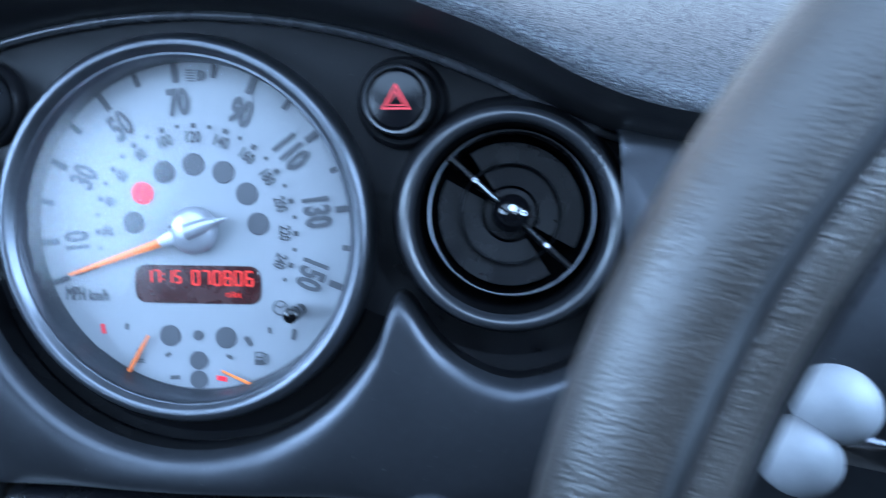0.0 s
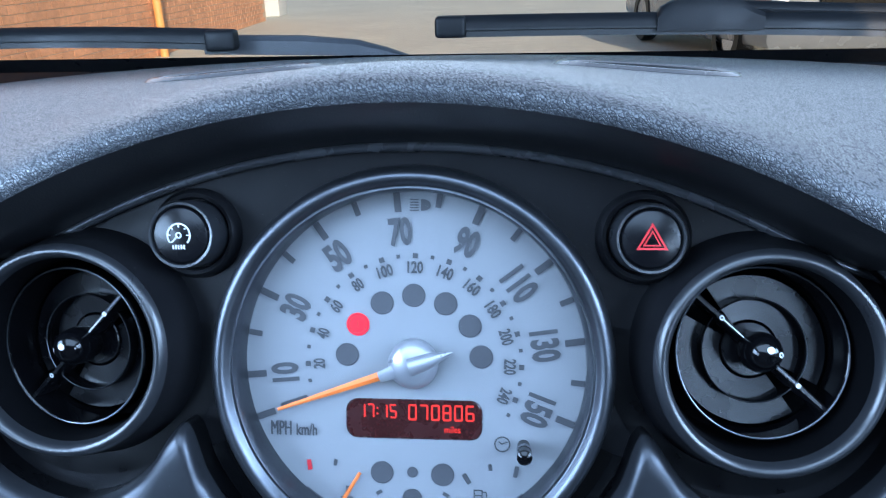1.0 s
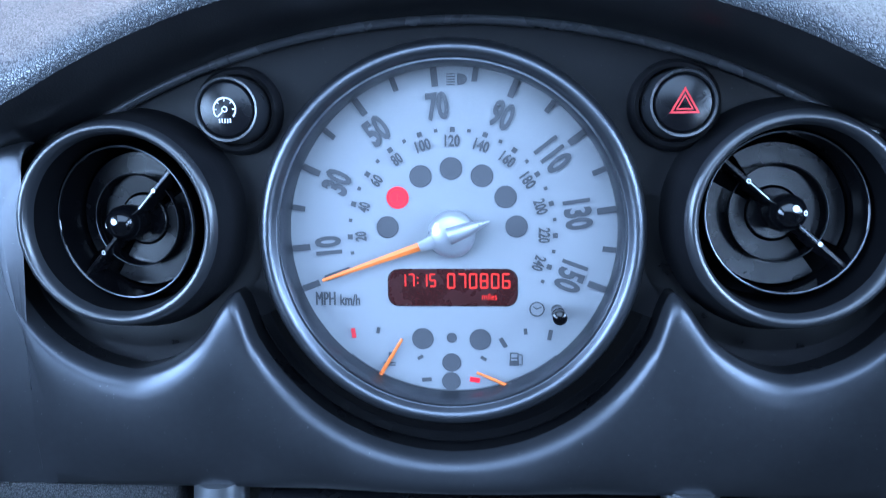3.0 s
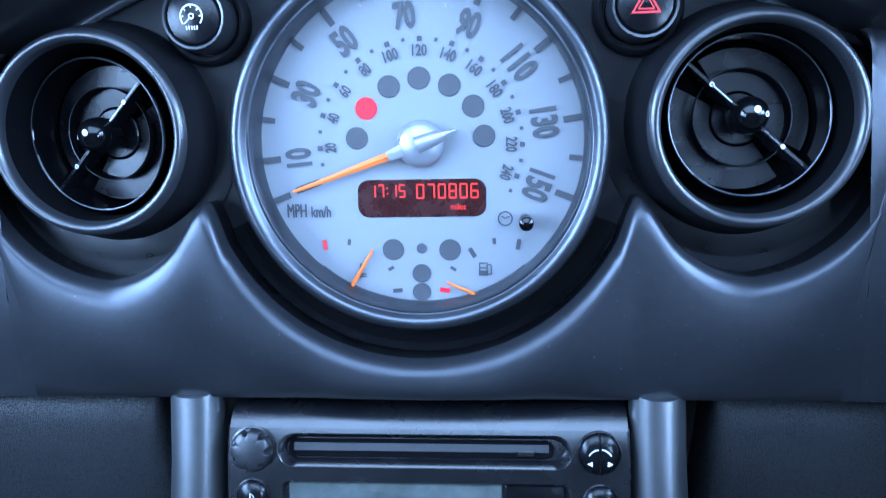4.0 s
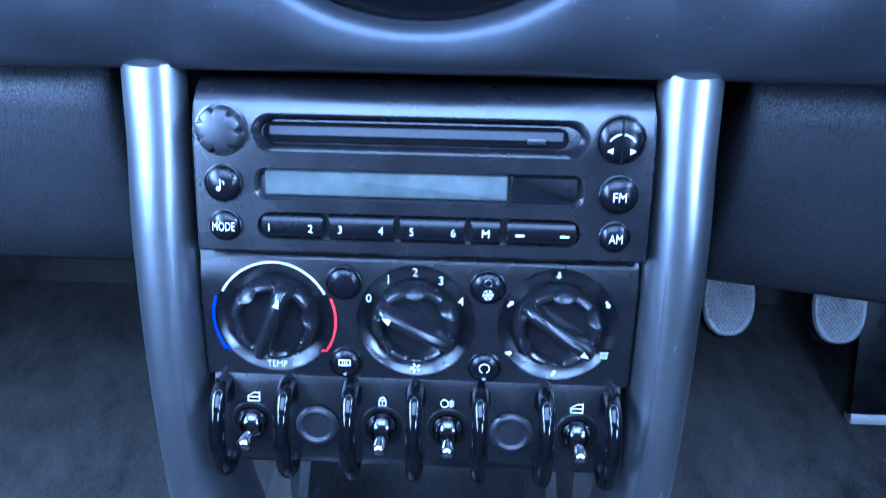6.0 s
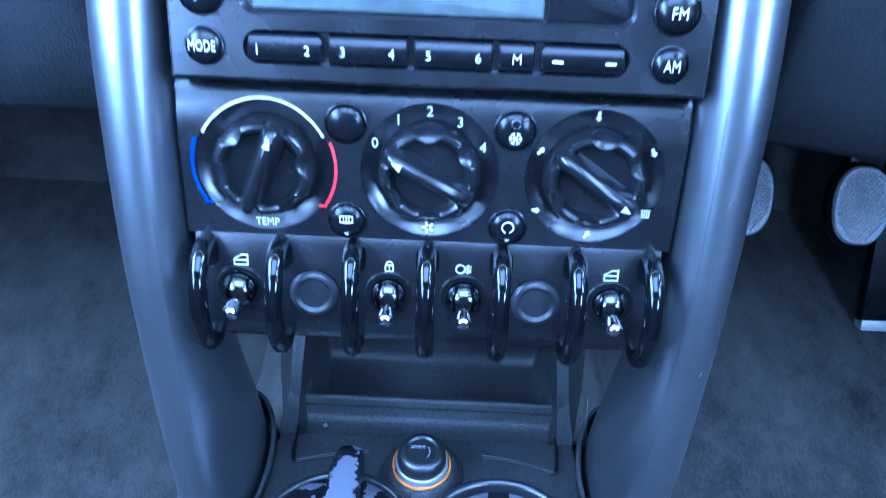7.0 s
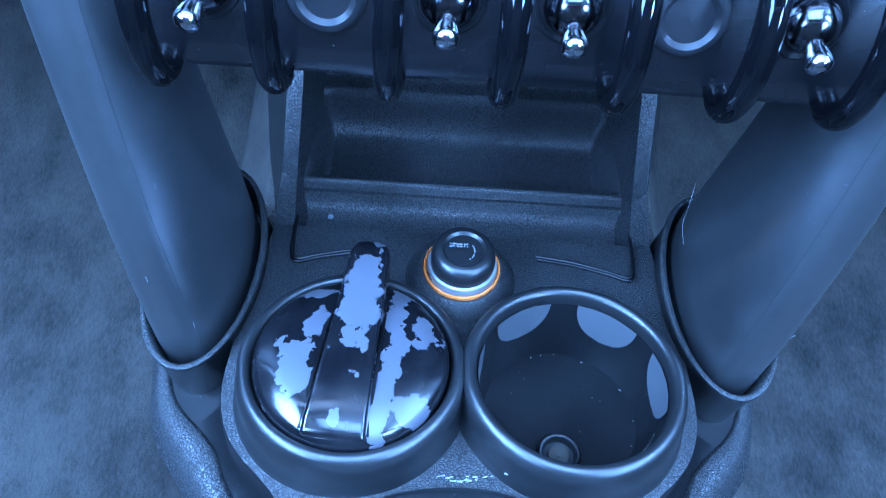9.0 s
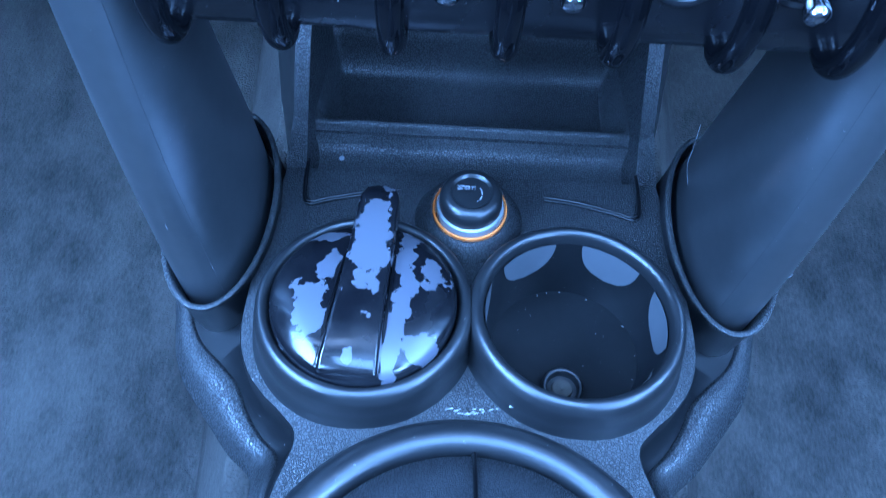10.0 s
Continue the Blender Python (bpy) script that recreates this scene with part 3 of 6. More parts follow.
# the black trim behind the dials, with holes for the speedometer and the vents
VENTS = ((0.1480, 0.0080), (-0.1500, 0.0080))
rows = [[], [], []]
for i in range(120):
    t = 2 * math.pi * i / 120
    c, s = math.cos(t), math.sin(t)
    k = 0.0885
    while True:
        u, v = k * c, k * s
        if abs(u) > 0.232 or v < -0.108 or v > brow(u) - 0.0005:
            break
        k += 0.001
    rows[0].append((0.0885 * c, 0.0885 * s, -0.012))
    rows[1].append((0.0885 * c, 0.0885 * s, 0.004))
    rows[2].append((k * c, k * s, 0.004))
bm = bmesh.new()
loops = [rows[2], rows[1]] + [[(x, y, 0.004) for x, y in circle(0.0470, c, 64)] for c in VENTS]
edges = []
for loop in loops:
    vs = [bm.verts.new(p) for p in loop]
    edges += [bm.edges.new((vs[i], vs[(i + 1) % len(vs)])) for i in range(len(vs))]
bmesh.ops.triangle_fill(bm, use_beauty=True, use_dissolve=False, edges=edges)
loft(rows[:2], True, bm=bm)
part("trim_panel", bm, TRIM, dash, "matt black trim round the dials", DM)

# the anthracite fascia: rolled edge round the dials, down to the radio
half = [(0.102 * math.sin(radians(a)), -0.102 * math.cos(radians(a))) for a in range(0, 68, 4)]
half += [(0.0968, -0.0295), (0.1005, -0.0252), (0.1055, -0.0290), (0.1105, -0.0365), (0.1170, -0.0455), (0.1270, -0.0540), (0.1385, -0.0600)]
half += [(0.146 + 0.0645 * math.sin(radians(a)), 0.0015 - 0.0645 * math.cos(radians(a))) for a in range(4, 132, 8)]
half += [(0.1925, 0.0450), (0.1965, 0.0475), (0.206, 0.0465), (0.222, 0.0445), (0.26, 0.0435), (0.32, 0.042), (0.42, 0.038), (0.56, 0.032), (0.675, 0.027)]
edge_pts = spline([(u, v, 0) for u, v in half], 3)
low = []
tot = len(edge_pts) - 1
for i, p in enumerate(edge_pts):
    u = p.x
    if u > 0.10 and i < tot - 24:
        u = 0.10 + (i - next(j for j, q in enumerate(edge_pts) if q.x > 0.10)) * 0.0016
    low.append(u)
for i in range(1, len(low)):
    low[i] = max(low[i], low[i - 1] + 0.0002)
low[-1] = 0.675


def fascia_rows(sign):
    rows = []
    for p, q in zip(edge_pts, low):
        e, b = Vector((p.x, p.y, 0)), Vector((q, -0.1236, 0))
        d = b - e
        L = d.length
        d = d / L
        row = [(e.x, e.y, -0.004), (e.x, e.y, 0.0155), (e.x, e.y, 0.0160)]
        for dist, w in ((0.0012, 0.0205), (0.003, 0.0232), (0.0055, 0.0252), (0.009, 0.0262), (0.014, 0.0266)):
            dd = dist * min(1.0, L * 0.5 / 0.014)
            row.append((e.x + d.x * dd, e.y + d.y * dd, w))
        for f, w in ((0.22, 0.0264), (0.45, 0.0254), (0.65, 0.0233), (0.82, 0.0201), (0.94, 0.0164)):
            s0 = min(0.014, L * 0.5) / L
            f = s0 + (1 - s0) * f
            row.append((e.x + d.x * L * f, e.y + d.y * L * f, w))
        row += [(b.x, b.y + 0.0008, 0.0146), (b.x, b.y, 0.0130), (b.x, b.y + 0.0002, 0.0100), (b.x, b.y + 0.001, -0.02)]
        rows.append([(sign * x, y, z) for x, y, z in row])
    return rows


right = fascia_rows(1)
left = fascia_rows(-1)
both = left[:0:-1] + right
part("fascia", loft([row[2:] for row in both], False), SATIN, dash, "satin anthracite fascia with a rolled edge", DM, smooth=50)
# same fascia, but black here to paint the shade of the deep gap
part("fascia_wall", loft([row[:3] for row in both], False), DARK, dash, "inner wall behind the rolled edge, blackened for the shade in the gap", DM, smooth=50)
for sx in (-1, 1):
    gap = [dial_point(sx * u, v, w) for u, v, w in ((0.2195, 0.041, 0.0258), (0.2215, 0.01, 0.0262), (0.2240, -0.03, 0.0258), (0.2265, -0.07, 0.0240), (0.2285, -0.105, 0.0200), (0.2290, -0.121, 0.0160))]
    part("panel_gap", tube(spline(gap, 5), 0.0014, 8), DARK, dash, "dark joint in the fascia")
# lower dash panels either side
for sx, x0, fall in ((-1, 0.1395, 0.0), (1, 0.1455, 0.14)):
    prof = [(-0.018, 0.7535), (-0.028, 0.7515), (-0.0345, 0.745), (-0.0375, 0.735), (-0.0380, 0.71), (-0.036, 0.67), (-0.030, 0.640), (-0.020, 0.630), (0.05, 0.628)]
    rows = []
    for i, x in enumerate((x0 - 0.001, x0, x0 + 0.0020, x0 + 0.0060, x0 + 0.012, 0.25, 0.40, 0.67)):
        shift = (0.030, 0.012, 0.0035, 0.0008, 0, 0, 0, 0)[i]
        rows.append([(sx * x, y + shift, z - fall * (x - x0) * max(0.0, 0.735 - z) / 0.105) for y, z in prof])
    part("knee_panel", loft(rows, False), KNEE, dash, "grained black lower panel", smooth=60)
part("column_shroud", box(0.19, 0.30, 0.24, (0, 0.12, 0.62), 0.01), DARK, dash, "black structure behind the centre stack")

# ---- speedometer ----
sp = thing("speedometer", DM, "large round white speedometer with a gunmetal bezel", "speedometer")
part("dial_face", disc(0.0868, -0.006, 0.0, 96), DIAL, sp, "white printed dial face")
part("dial_edge", lathe([(0.0780, 0.0004), (0.0866, 0.0004)], 96), DIALGREY, sp, "grey band round the dial")
# shade on the lower dial, drawn as an ink-coloured arc
part("dial_shadow_band", lathe([(0.0770, 0.0008), (0.0860, 0.0008)], 40, a0=230, a1=310), INK, sp, "dark band painted as shade at the foot of the dial")
part("bezel", lathe([(0.0884, 0.002), (0.0890, 0.011), (0.0880, 0.0165), (0.0858, 0.0200), (0.0832, 0.0208), (0.0812, 0.0195), (0.0802, 0.0165), (0.0798, 0.0162), (0.0788, 0.0166), (0.0780, 0.0150), (0.0778, 0.0125), (0.0776, 0.0118), (0.0776, 0.0008)], 128), BEZEL, sp, "satin gunmetal ring", smooth=60)
# gloss black band laid in the gap to deepen its shade
part("gasket", lathe([(0.0888, 0.0052), (0.0945, 0.0058), (0.1012, 0.0052)], 72, a0=203, a1=337), GLOSS, sp, "gloss black band put in the shaded gap below the ring")
lens = part("glass", lathe([(0.0778, 0.0128), (0.05, 0.0131), (0.0005, 0.0132)], 64), CLEAR, sp, "clear dial glass")
lens.visible_shadow = False


def speed_angle(mph):
    return 200.2 - 1.4713 * mph - 1.4 * math.sin(math.pi * mph / 150)


def on_dial(ang, r, z=0.0006, turn=None):
    a = radians(ang)
    return pose(r * math.cos(a), r * math.sin(a), z, 0, 0, ang - 90 if turn is None else turn)


long_tick = finish(box(0.0031, 0.0150, 0.0003), "tick", INK, 0)
short_tick = finish(box(0.0026, 0.0120, 0.0003), "tick", INK, 0)
for mph in range(0, 151, 10):
    big = mph % 20 == 10 or mph in (0, 150)
    part("tick", long_tick if big else short_tick, None, sp, "", on_dial(speed_angle(mph), 0.0762 if big else 0.0772))
for mph in range(10, 151, 20):
    s = str(mph)
    part("numeral", letters(s, 0.0052 * len(s) - (0.0014 if s[0] == "1" else 0), 0.0132, INK, 0.0002, 0.042), None, sp, "", on_dial(speed_angle(mph), 0.0598))
small_sq = finish(box(0.0017, 0.0017, 0.0003), "scale_mark", INK, 0)
big_sq = finish(box(0.0024, 0.0024, 0.0003), "scale_mark", INK, 0)
for km in range(10, 251, 10):
    a = speed_angle(km / 1.609)
    if km % 20 == 0 and km <= 240:
        part("scale_mark", big_sq, None, sp, "", on_dial(a, 0.0488))
        s = str(km)
        part("numeral", letters(s, 0.0024 * len(s), 0.0056, INK, 0.0002, 0.03), None, sp, "", on_dial(a, 0.0436))
    else:
        part("scale_mark", small_sq, None, sp, "", on_dial(a, 0.0488))
lamp = finish(disc(0.0053, 0, 0.0003, 28), "warning_lamp", INK)
for i, a in enumerate((174, 146, 118, 90, 62, 34, 6)):
    if i != 1:
        part("warning_lamp", lamp, None, sp, "", on_dial(a, 0.0308, 0.0004))
    else:
        lit = part("warning_lamp", disc(0.0053, 0, 0.0003, 28), REDLAMP, sp, "lit red brake warning lamp", on_dial(a, 0.0308, 0.0004, 0))
        part("lamp_mark", lathe([(0.0036, 0.0005), (0.0041, 0.0005)], 28), REDINK, lit)
        part("lamp_mark", box(0.0006, 0.0030, 0.0002, (0, 0, 0.0005)), REDINK, lit)
for u, v, r in ((-0.0147, -0.0514, 0.0053), (0.0133, -0.0517, 0.0053), (-0.0006, -0.0509, 0.0025), (-0.0008, -0.0633, 0.0046), (-0.0010, -0.0728, 0.0046)):
    part("warning_lamp", disc(r, 0, 0.0003, 28), INK, sp, "", pose(u, v, 0.0004))
for (u, v, w, h, turn, m) in ((-0.0486, -0.0488, 0.0020, 0.0048, 8, REDINK), (-0.0364, -0.0474, 0.0017, 0.0030, -10, INK), (-0.0160, -0.0608, 0.0030, 0.0017, 30, INK), (-0.0130, -0.0720, 0.0048, 0.0020, 5, INK), (0.0105, -0.0719, 0.0048, 0.0022, -8, REDLAMP), (0.0148, -0.0611, 0.0032, 0.0016, -32, INK), (0.0243, -0.0532, 0.0022, 0.0052, 32, INK), (0.0350, -0.0476, 0.0017, 0.0030, 6, INK), (0.0467, -0.0493, 0.0020, 0.0052, -10, INK)):
    part("gauge_mark", box(w, h, 0.0003), m, sp, "", pose(u, v, 0.0005, 0, 0, turn))
scr = part("display", slab(rounded(-0.0313, -0.0092, 0.0313, 0.0092, 0.0055), 0, 0.0005), SCREEN, sp, "dark display with red dot digits", pose(0, -0.0262, 0.0003))
SEGMENTS = {"0": "abcdef", "1": "bc", "5": "acdfg", "6": "acdefg", "7": "abc", "8": "abcdefg"}


def segment_digits(body, width, height, w):
    """Digits drawn with bars, as on a segment display."""
    bm = bmesh.new()
    step = width / (len(body) - 0.5 * body.count(":"))
    at = -width / 2
    for ch in body:
        wide = step * (0.5 if ch == ":" else 1.0)
        x = at + wide / 2
        at += wide
        dw, dh = step * 0.60 / 2, height / 2
        if ch == ":":
            for y in (-0.45, 0.45):
                box(w, w, 0.0002, (x, dh * y, 0), bm=bm)
            continue
        spot = {"a": (0, dh, 1), "d": (0, -dh, 1), "g": (0, 0, 1), "b": (dw, dh / 2, 0), "c": (dw, -dh / 2, 0), "e": (-dw, -dh / 2, 0), "f": (-dw, dh / 2, 0)}
        for seg in SEGMENTS[ch]:
            px, py, flat = spot[seg]
            box(2 * dw if flat else w, w if flat else dh * 0.96, 0.0002, (x + px, py, 0), bm=bm)
    return bm


part("digits", segment_digits("17:15", 0.0185, 0.0058, 0.0007), REDTEXT, scr, "", pose(-0.0166, 0.0037, 0.0007), smooth=0)
part("digits", segment_digits("070806", 0.0315, 0.0066, 0.0008), REDTEXT, scr, "", pose(0.0126, 0.0034, 0.0007), smooth=0)
part("digits", letters("miles", 0.0072, 0.0030, REDTEXT, 0.0002, 0.0), None, scr, "", pose(0.0178, -0.0042, 0.0006))
for shift in (-0.00022, 0.0, 0.00022):
    part("lettering", letters("MPH", 0.0094, 0.0066, INK, 0.0002), None, sp, "", pose(-0.0618 + shift, -0.0316, 0.0004 + shift * 0.1))
part("lettering", letters("km/h", 0.0098, 0.0056, INK, 0.0002, 0.03), None, sp, "", pose(-0.0498, -0.0322, 0.0004))
# lamp pictograms: beam, clock, pump, thermometer
beam = bmesh.new()
join(beam, slab([(0.0005, -0.0026), (0.0005, 0.0026)] + [(0.0015 + 0.0035 * math.sin(radians(a)), 0.0026 * math.cos(radians(a))) for a in range(0, 181, 20)], 0, 0.0003, 0.0001))
for k in range(5):
    box(0.0040, 0.0006, 0.0002, (-0.0025, -0.0024 + 0.0012 * k, 0.0002), bm=beam)
part("pictogram", beam, INK, sp, "", pose(0.0028, 0.0716, 0.0004), smooth=0)
clock = lathe([(0.0030, 0.0003), (0.0037, 0.0003)], 28)
box(0.0026, 0.0005, 0.0002, (0.0010, 0.0006, 0.0002), bm=clock, turn=pose(0, 0, 0, 0, 0, 25))
box(0.0022, 0.0005, 0.0002, (-0.0009, 0.0006, 0.0002), bm=clock, turn=pose(0, 0, 0, 0, 0, -35))
part("pictogram", clock, INK, sp, "", pose(0.0404, -0.0366, 0.0004), smooth=0)
pump = bmesh.new()
for sx_, sy_, cx_, cy_ in ((0.0006, 0.0062, -0.0024, 0), (0.0006, 0.0062, 0.0012, 0), (0.0040, 0.0006, -0.0006, 0.0030), (0.0046, 0.0026, -0.0006, -0.0020), (0.0005, 0.0045, 0.0032, -0.0002), (0.0020, 0.0005, 0.0024, -0.0026), (0.0016, 0.0005, 0.0024, 0.0022), (0.0036, 0.0006, -0.0006, 0.0006)):
    box(sx_, sy_, 0.0002, (cx_, cy_, 0.0002), bm=pump)
part("pictogram", pump, INK, sp, "", pose(0.0302, -0.0614, 0.0004), smooth=0)
therm = box(0.0008, 0.0050, 0.0002, (0, 0.0010, 0.0002))
for sx_, cx_, cy_ in ((0.0018, 0.0010, 0.0028), (0.0018, 0.0010, 0.0010), (0.0060, 0, -0.0020), (0.0060, 0, -0.0032)):
    box(sx_, 0.0006, 0.0002, (cx_, cy_, 0.0002), bm=therm)
part("pictogram", therm, INK, sp, "", pose(-0.0312, -0.0616, 0.0004), smooth=0)


def needle(p, q, w0, w1, z):
    """A tapered needle with a ridge, from its foot p to its tip q."""
    p, q = Vector((*p, z)), Vector((*q, z))
    d = (q - p).normalized()
    s = Vector((-d.y, d.x, 0))
    rows = [[c + s * w / 2, c + Vector((0, 0, 0.0011 * w / w0)), c - s * w / 2, c - Vector((0, 0, 0.0005))] for c, w in ((p, w0), (q, w1))]
    return loft(rows, True, True, True)


part("needle_slot", slab(rounded(-0.0068, -0.0016, 0.0068, 0.0016, 0.0010), 0, 0.0003), INK, sp, "", pose(-0.0555, -0.0196, 0.0003, 0, 0, 19.6))
part("needle", needle((-0.012, -0.0045), (-0.0622, -0.0220), 0.0042, 0.0014, 0.0045), ORANGE, sp, "orange needle")
part("hub", lathe([(0.0112, 0.0005), (0.0112, 0.004), (0.0105, 0.006), (0.0080, 0.0078), (0.004, 0.0088), (0.0003, 0.0090)], 40), HUB, sp, "silver domed hub")
part("needle_root", needle((0.0, 0.0), (-0.0150, -0.0056), 0.0085, 0.0046, 0.0080), HUB, sp, "silver needle root", pose(0, 0, -0.0012))
part("needle_tail", tube([(-0.001, -0.0004, 0.0080), (0.008, 0.0028, 0.0080), (0.0180, 0.0064, 0.0070)], [0.0042, 0.0034, 0.0004], 16), HUB, sp, "silver pointed tail")
part("gauge_needle", needle((-0.0388, -0.0745), (-0.0246, -0.0512), 0.0022, 0.0014, 0.0025), ORANGE, sp)
part("gauge_needle", needle((0.0295, -0.0755), (0.0115, -0.0676), 0.0020, 0.0012, 0.0025), ORANGE, sp)
rk = part("reset_knob", lathe([(0.0030, 0), (0.0030, 0.012), (0.0034, 0.0125), (0.0034, 0.0155), (0.0024, 0.0165), (0.0002, 0.0168)], 24), GLOSS, sp, "black reset pin", pose(0.0500, -0.0372, 0.0005))
part("collar", lathe([(0.00315, 0.006), (0.0034, 0.0065), (0.0034, 0.008), (0.00315, 0.0085)], 24), CHROME, rk)

# ---- air vents ----


def air_vent(u, v, turn, tilt_x, tilt_y, label):
    vt = thing("air_vent", DM @ pose(u, v, 0.004), label, "air vent", "dash vents")
    part("housing", lathe([(0.0530, 0.0), (0.0512, 0.0050), (0.0496, 0.0120), (0.0480, 0.0190), (0.0469, 0.0230)], 112), TRIM, vt, "matt black housing", smooth=60)
    part("rolled_edge", lathe([(0.0469, 0.0230), (0.0462, 0.0248), (0.0450, 0.0264), (0.0434, 0.0270), (0.0420, 0.0262), (0.0410, 0.0240), (0.0405, 0.0210)], 112), BEZEL_DARK, vt, "satin rolled edge", smooth=60)
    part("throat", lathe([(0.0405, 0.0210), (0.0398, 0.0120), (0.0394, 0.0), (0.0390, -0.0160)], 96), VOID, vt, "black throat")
    # dark half ring paints the shade between housing and fascia
    part("gasket", lathe([(0.0520, 0.0008), (0.0575, 0.0011), (0.0630, 0.0008)], 72, a0=190 if u < 0 else 170, a1=370 if u < 0 else 350), DARK, vt, "dark band painting the shade round the housing's lower half")
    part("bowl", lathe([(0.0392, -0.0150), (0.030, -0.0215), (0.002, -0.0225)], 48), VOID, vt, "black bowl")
    swing = pose(0, 0, -0.012, tilt_x, tilt_y) @ pose(0, 0, 0.012)
    rows = lathe([(0.0352, -0.0060), (0.0366, 0.0060), (0.0366, 0.0094), (0.0360, 0.0100), (0.0354, 0.0094), (0.0344, -0.0060)], 96)
    barrel = part("barrel", rows, GLOSS, vt, "black swivelling barrel", swing)
    part("barrel_edge", lathe([(0.0362, 0.0102), (0.0358, 0.0104), (0.0354, 0.0102)], 96), BEZEL, barrel, "thin bright edge")
    part("inner_ring", lathe([(0.0222, -0.0060), (0.0227, 0.0002), (0.0224, 0.0008), (0.0220, 0.0002), (0.0214, -0.0060)], 72), GLOSS, barrel)
    part("ring_edge", lathe([(0.0226, 0.0008), (0.0224, 0.0011), (0.0221, 0.0008)], 72), BEZEL, barrel, "thin bright edge")
    for k in (0, 180):
        part("flap", lathe([(0.0130, -0.0060), (0.0325, -0.0050), (0.0325, -0.0062), (0.0130, -0.0072), (0.0130, -0.0060)], 36, a0=k + turn + 14, a1=k + turn + 166), BUTTON, barrel, "black shut-off flap")
    part("flap_hub", disc(0.0120, -0.0080, -0.0052, 36), BUTTON, barrel)
    wing = bmesh.new()
    for sg in (-1, 1):
        loft([[(sg * x, w, z) for w, z in ((-0.0016, -0.004), (-0.0013, 0.0062), (-0.0007, 0.0072), (0.0007, 0.0072), (0.0013, 0.0062), (0.0016, -0.004))] for x in (0.006, 0.0352)], True, True, True, bm=wing)
    bar = part("bar", wing, BUTTON, barrel, "glossy black crossbar", pose(0, 0, 0, 0, 0, turn))
    for sg in (-1, 1):
        part("ring_mark", lathe([(0.0005, 0.0), (0.0011, 0.0)], 16) if sg > 0 else disc(0.0011, -0.0002, 0.0001, 16), WHITEINK, bar, "", pose(-sg * 0.0212, 0, 0.0075))
    part("line_mark", box(0.0110, 0.0005, 0.0003), WHITEINK, bar, "fine pale line", pose(0.0145 if turn > 0 else -0.0145, 0, 0.0073))
    part("line_mark", box(0.0100, 0.0004, 0.0003), BEZEL, bar, "fine pale line", pose(0.0280 if turn > 0 else 0.0150, 0, 0.0073))
    part("knob", lathe([(0.0075, 0.0), (0.0084, 0.0040), (0.0086, 0.0080), (0.0080, 0.0120), (0.0064, 0.0152), (0.0040, 0.0172), (0.0003, 0.0180)], 36), GLOSS, barrel, "glossy black ball knob")
    part("knob_mark", disc(0.0015, 0, 0.0003, 16), WHITEINK, barrel, "white dot", pose(0.0005, 0.0016, 0.0179))
    part("knob_mark", lathe([(0.0006, 0.0), (0.0012, 0.0)], 16), WHITEINK, barrel, "white ring mark", pose(0.0052 if turn < 0 else -0.0046, -0.0004, 0.0165, 0, 28 if turn < 0 else -28, 0))
    return vt


BEZEL_DARK = mat("satin_black_housing", (0.020, 0.021, 0.024), 0.30, metal=0.3, var=0.1, scale=40, bump=0.06, bump_scale=2200, rough_var=0.04, spec=0.9)
air_vent(*VENTS[0], -42, -6, 2, "round black air vent with a satin ring, beside the steering wheel")
air_vent(*VENTS[1], 45, 2, -9, "round black air vent with a satin ring, on the passenger side")

# ---- dash push buttons ----


def push_button(u, v, label):
    b = thing("push_button", DM @ pose(u, v, 0.004), label, "push button", "dash buttons")
    part("collar", lathe([(0.0205, 0), (0.0198, 0.0050), (0.0182, 0.0068), (0.0165, 0.0060), (0.0155, 0.0010)], 48), TRIM, b, "matt black collar")
    part("rim", lathe([(0.0150, 0.0), (0.0148, 0.0180), (0.0141, 0.0198), (0.0131, 0.0196), (0.0126, 0.0180)], 48), BEZEL_DARK, b, "satin rim")
    cap = part("cap", lathe([(0.0128, 0.0), (0.0128, 0.0178), (0.0115, 0.0196), (0.0080, 0.0206), (0.0003, 0.0211)], 40), BUTTON, b, "black domed cap")
    return cap


cap = push_button(0.1003, 0.0580, "black hazard warning button with a red triangle")


def triangle(r, w):
    a = [(r * math.cos(radians(t)), r * math.sin(radians(t)) - 0.0006) for t in (90, 210, 330)]
    b = [(x * (1 - w / r * 2), (y + 0.0006) * (1 - w / r * 2) - 0.0006) for x, y in a]
    return loft([[(x, y, 0) for x, y in a], [(x, y, 0) for x, y in b]], True)


REDSYM = mat("red_symbol", (0.55, 0.02, 0.025), 0.4, var=0.05, scale=80)
part("triangle", triangle(0.0074, 0.0009), REDSYM, cap, "", pose(0, 0, 0.02125))
part("triangle", triangle(0.0044, 0.0006), REDSYM, cap, "", pose(0, 0, 0.02130))
cap = push_button(-0.0980, 0.0585, "black illumination button with a white dial symbol")
part("symbol", lathe([(0.0046, 0.0212), (0.0053, 0.0212)], 32, a0=-40, a1=220), WHITEINK, cap, smooth=0)
sym = lathe([(0.0008, 0.0213), (0.0014, 0.0213)], 16)
box(0.0040, 0.0005, 0.0002, (-0.0018, -0.0018, 0.0213), bm=sym, turn=pose(0, 0, 0, 0, 0, 45))
for k in range(5):
    box(0.0006, 0.0018, 0.0002, (-0.0024 + 0.0012 * k, -0.0050, 0.0213), bm=sym)
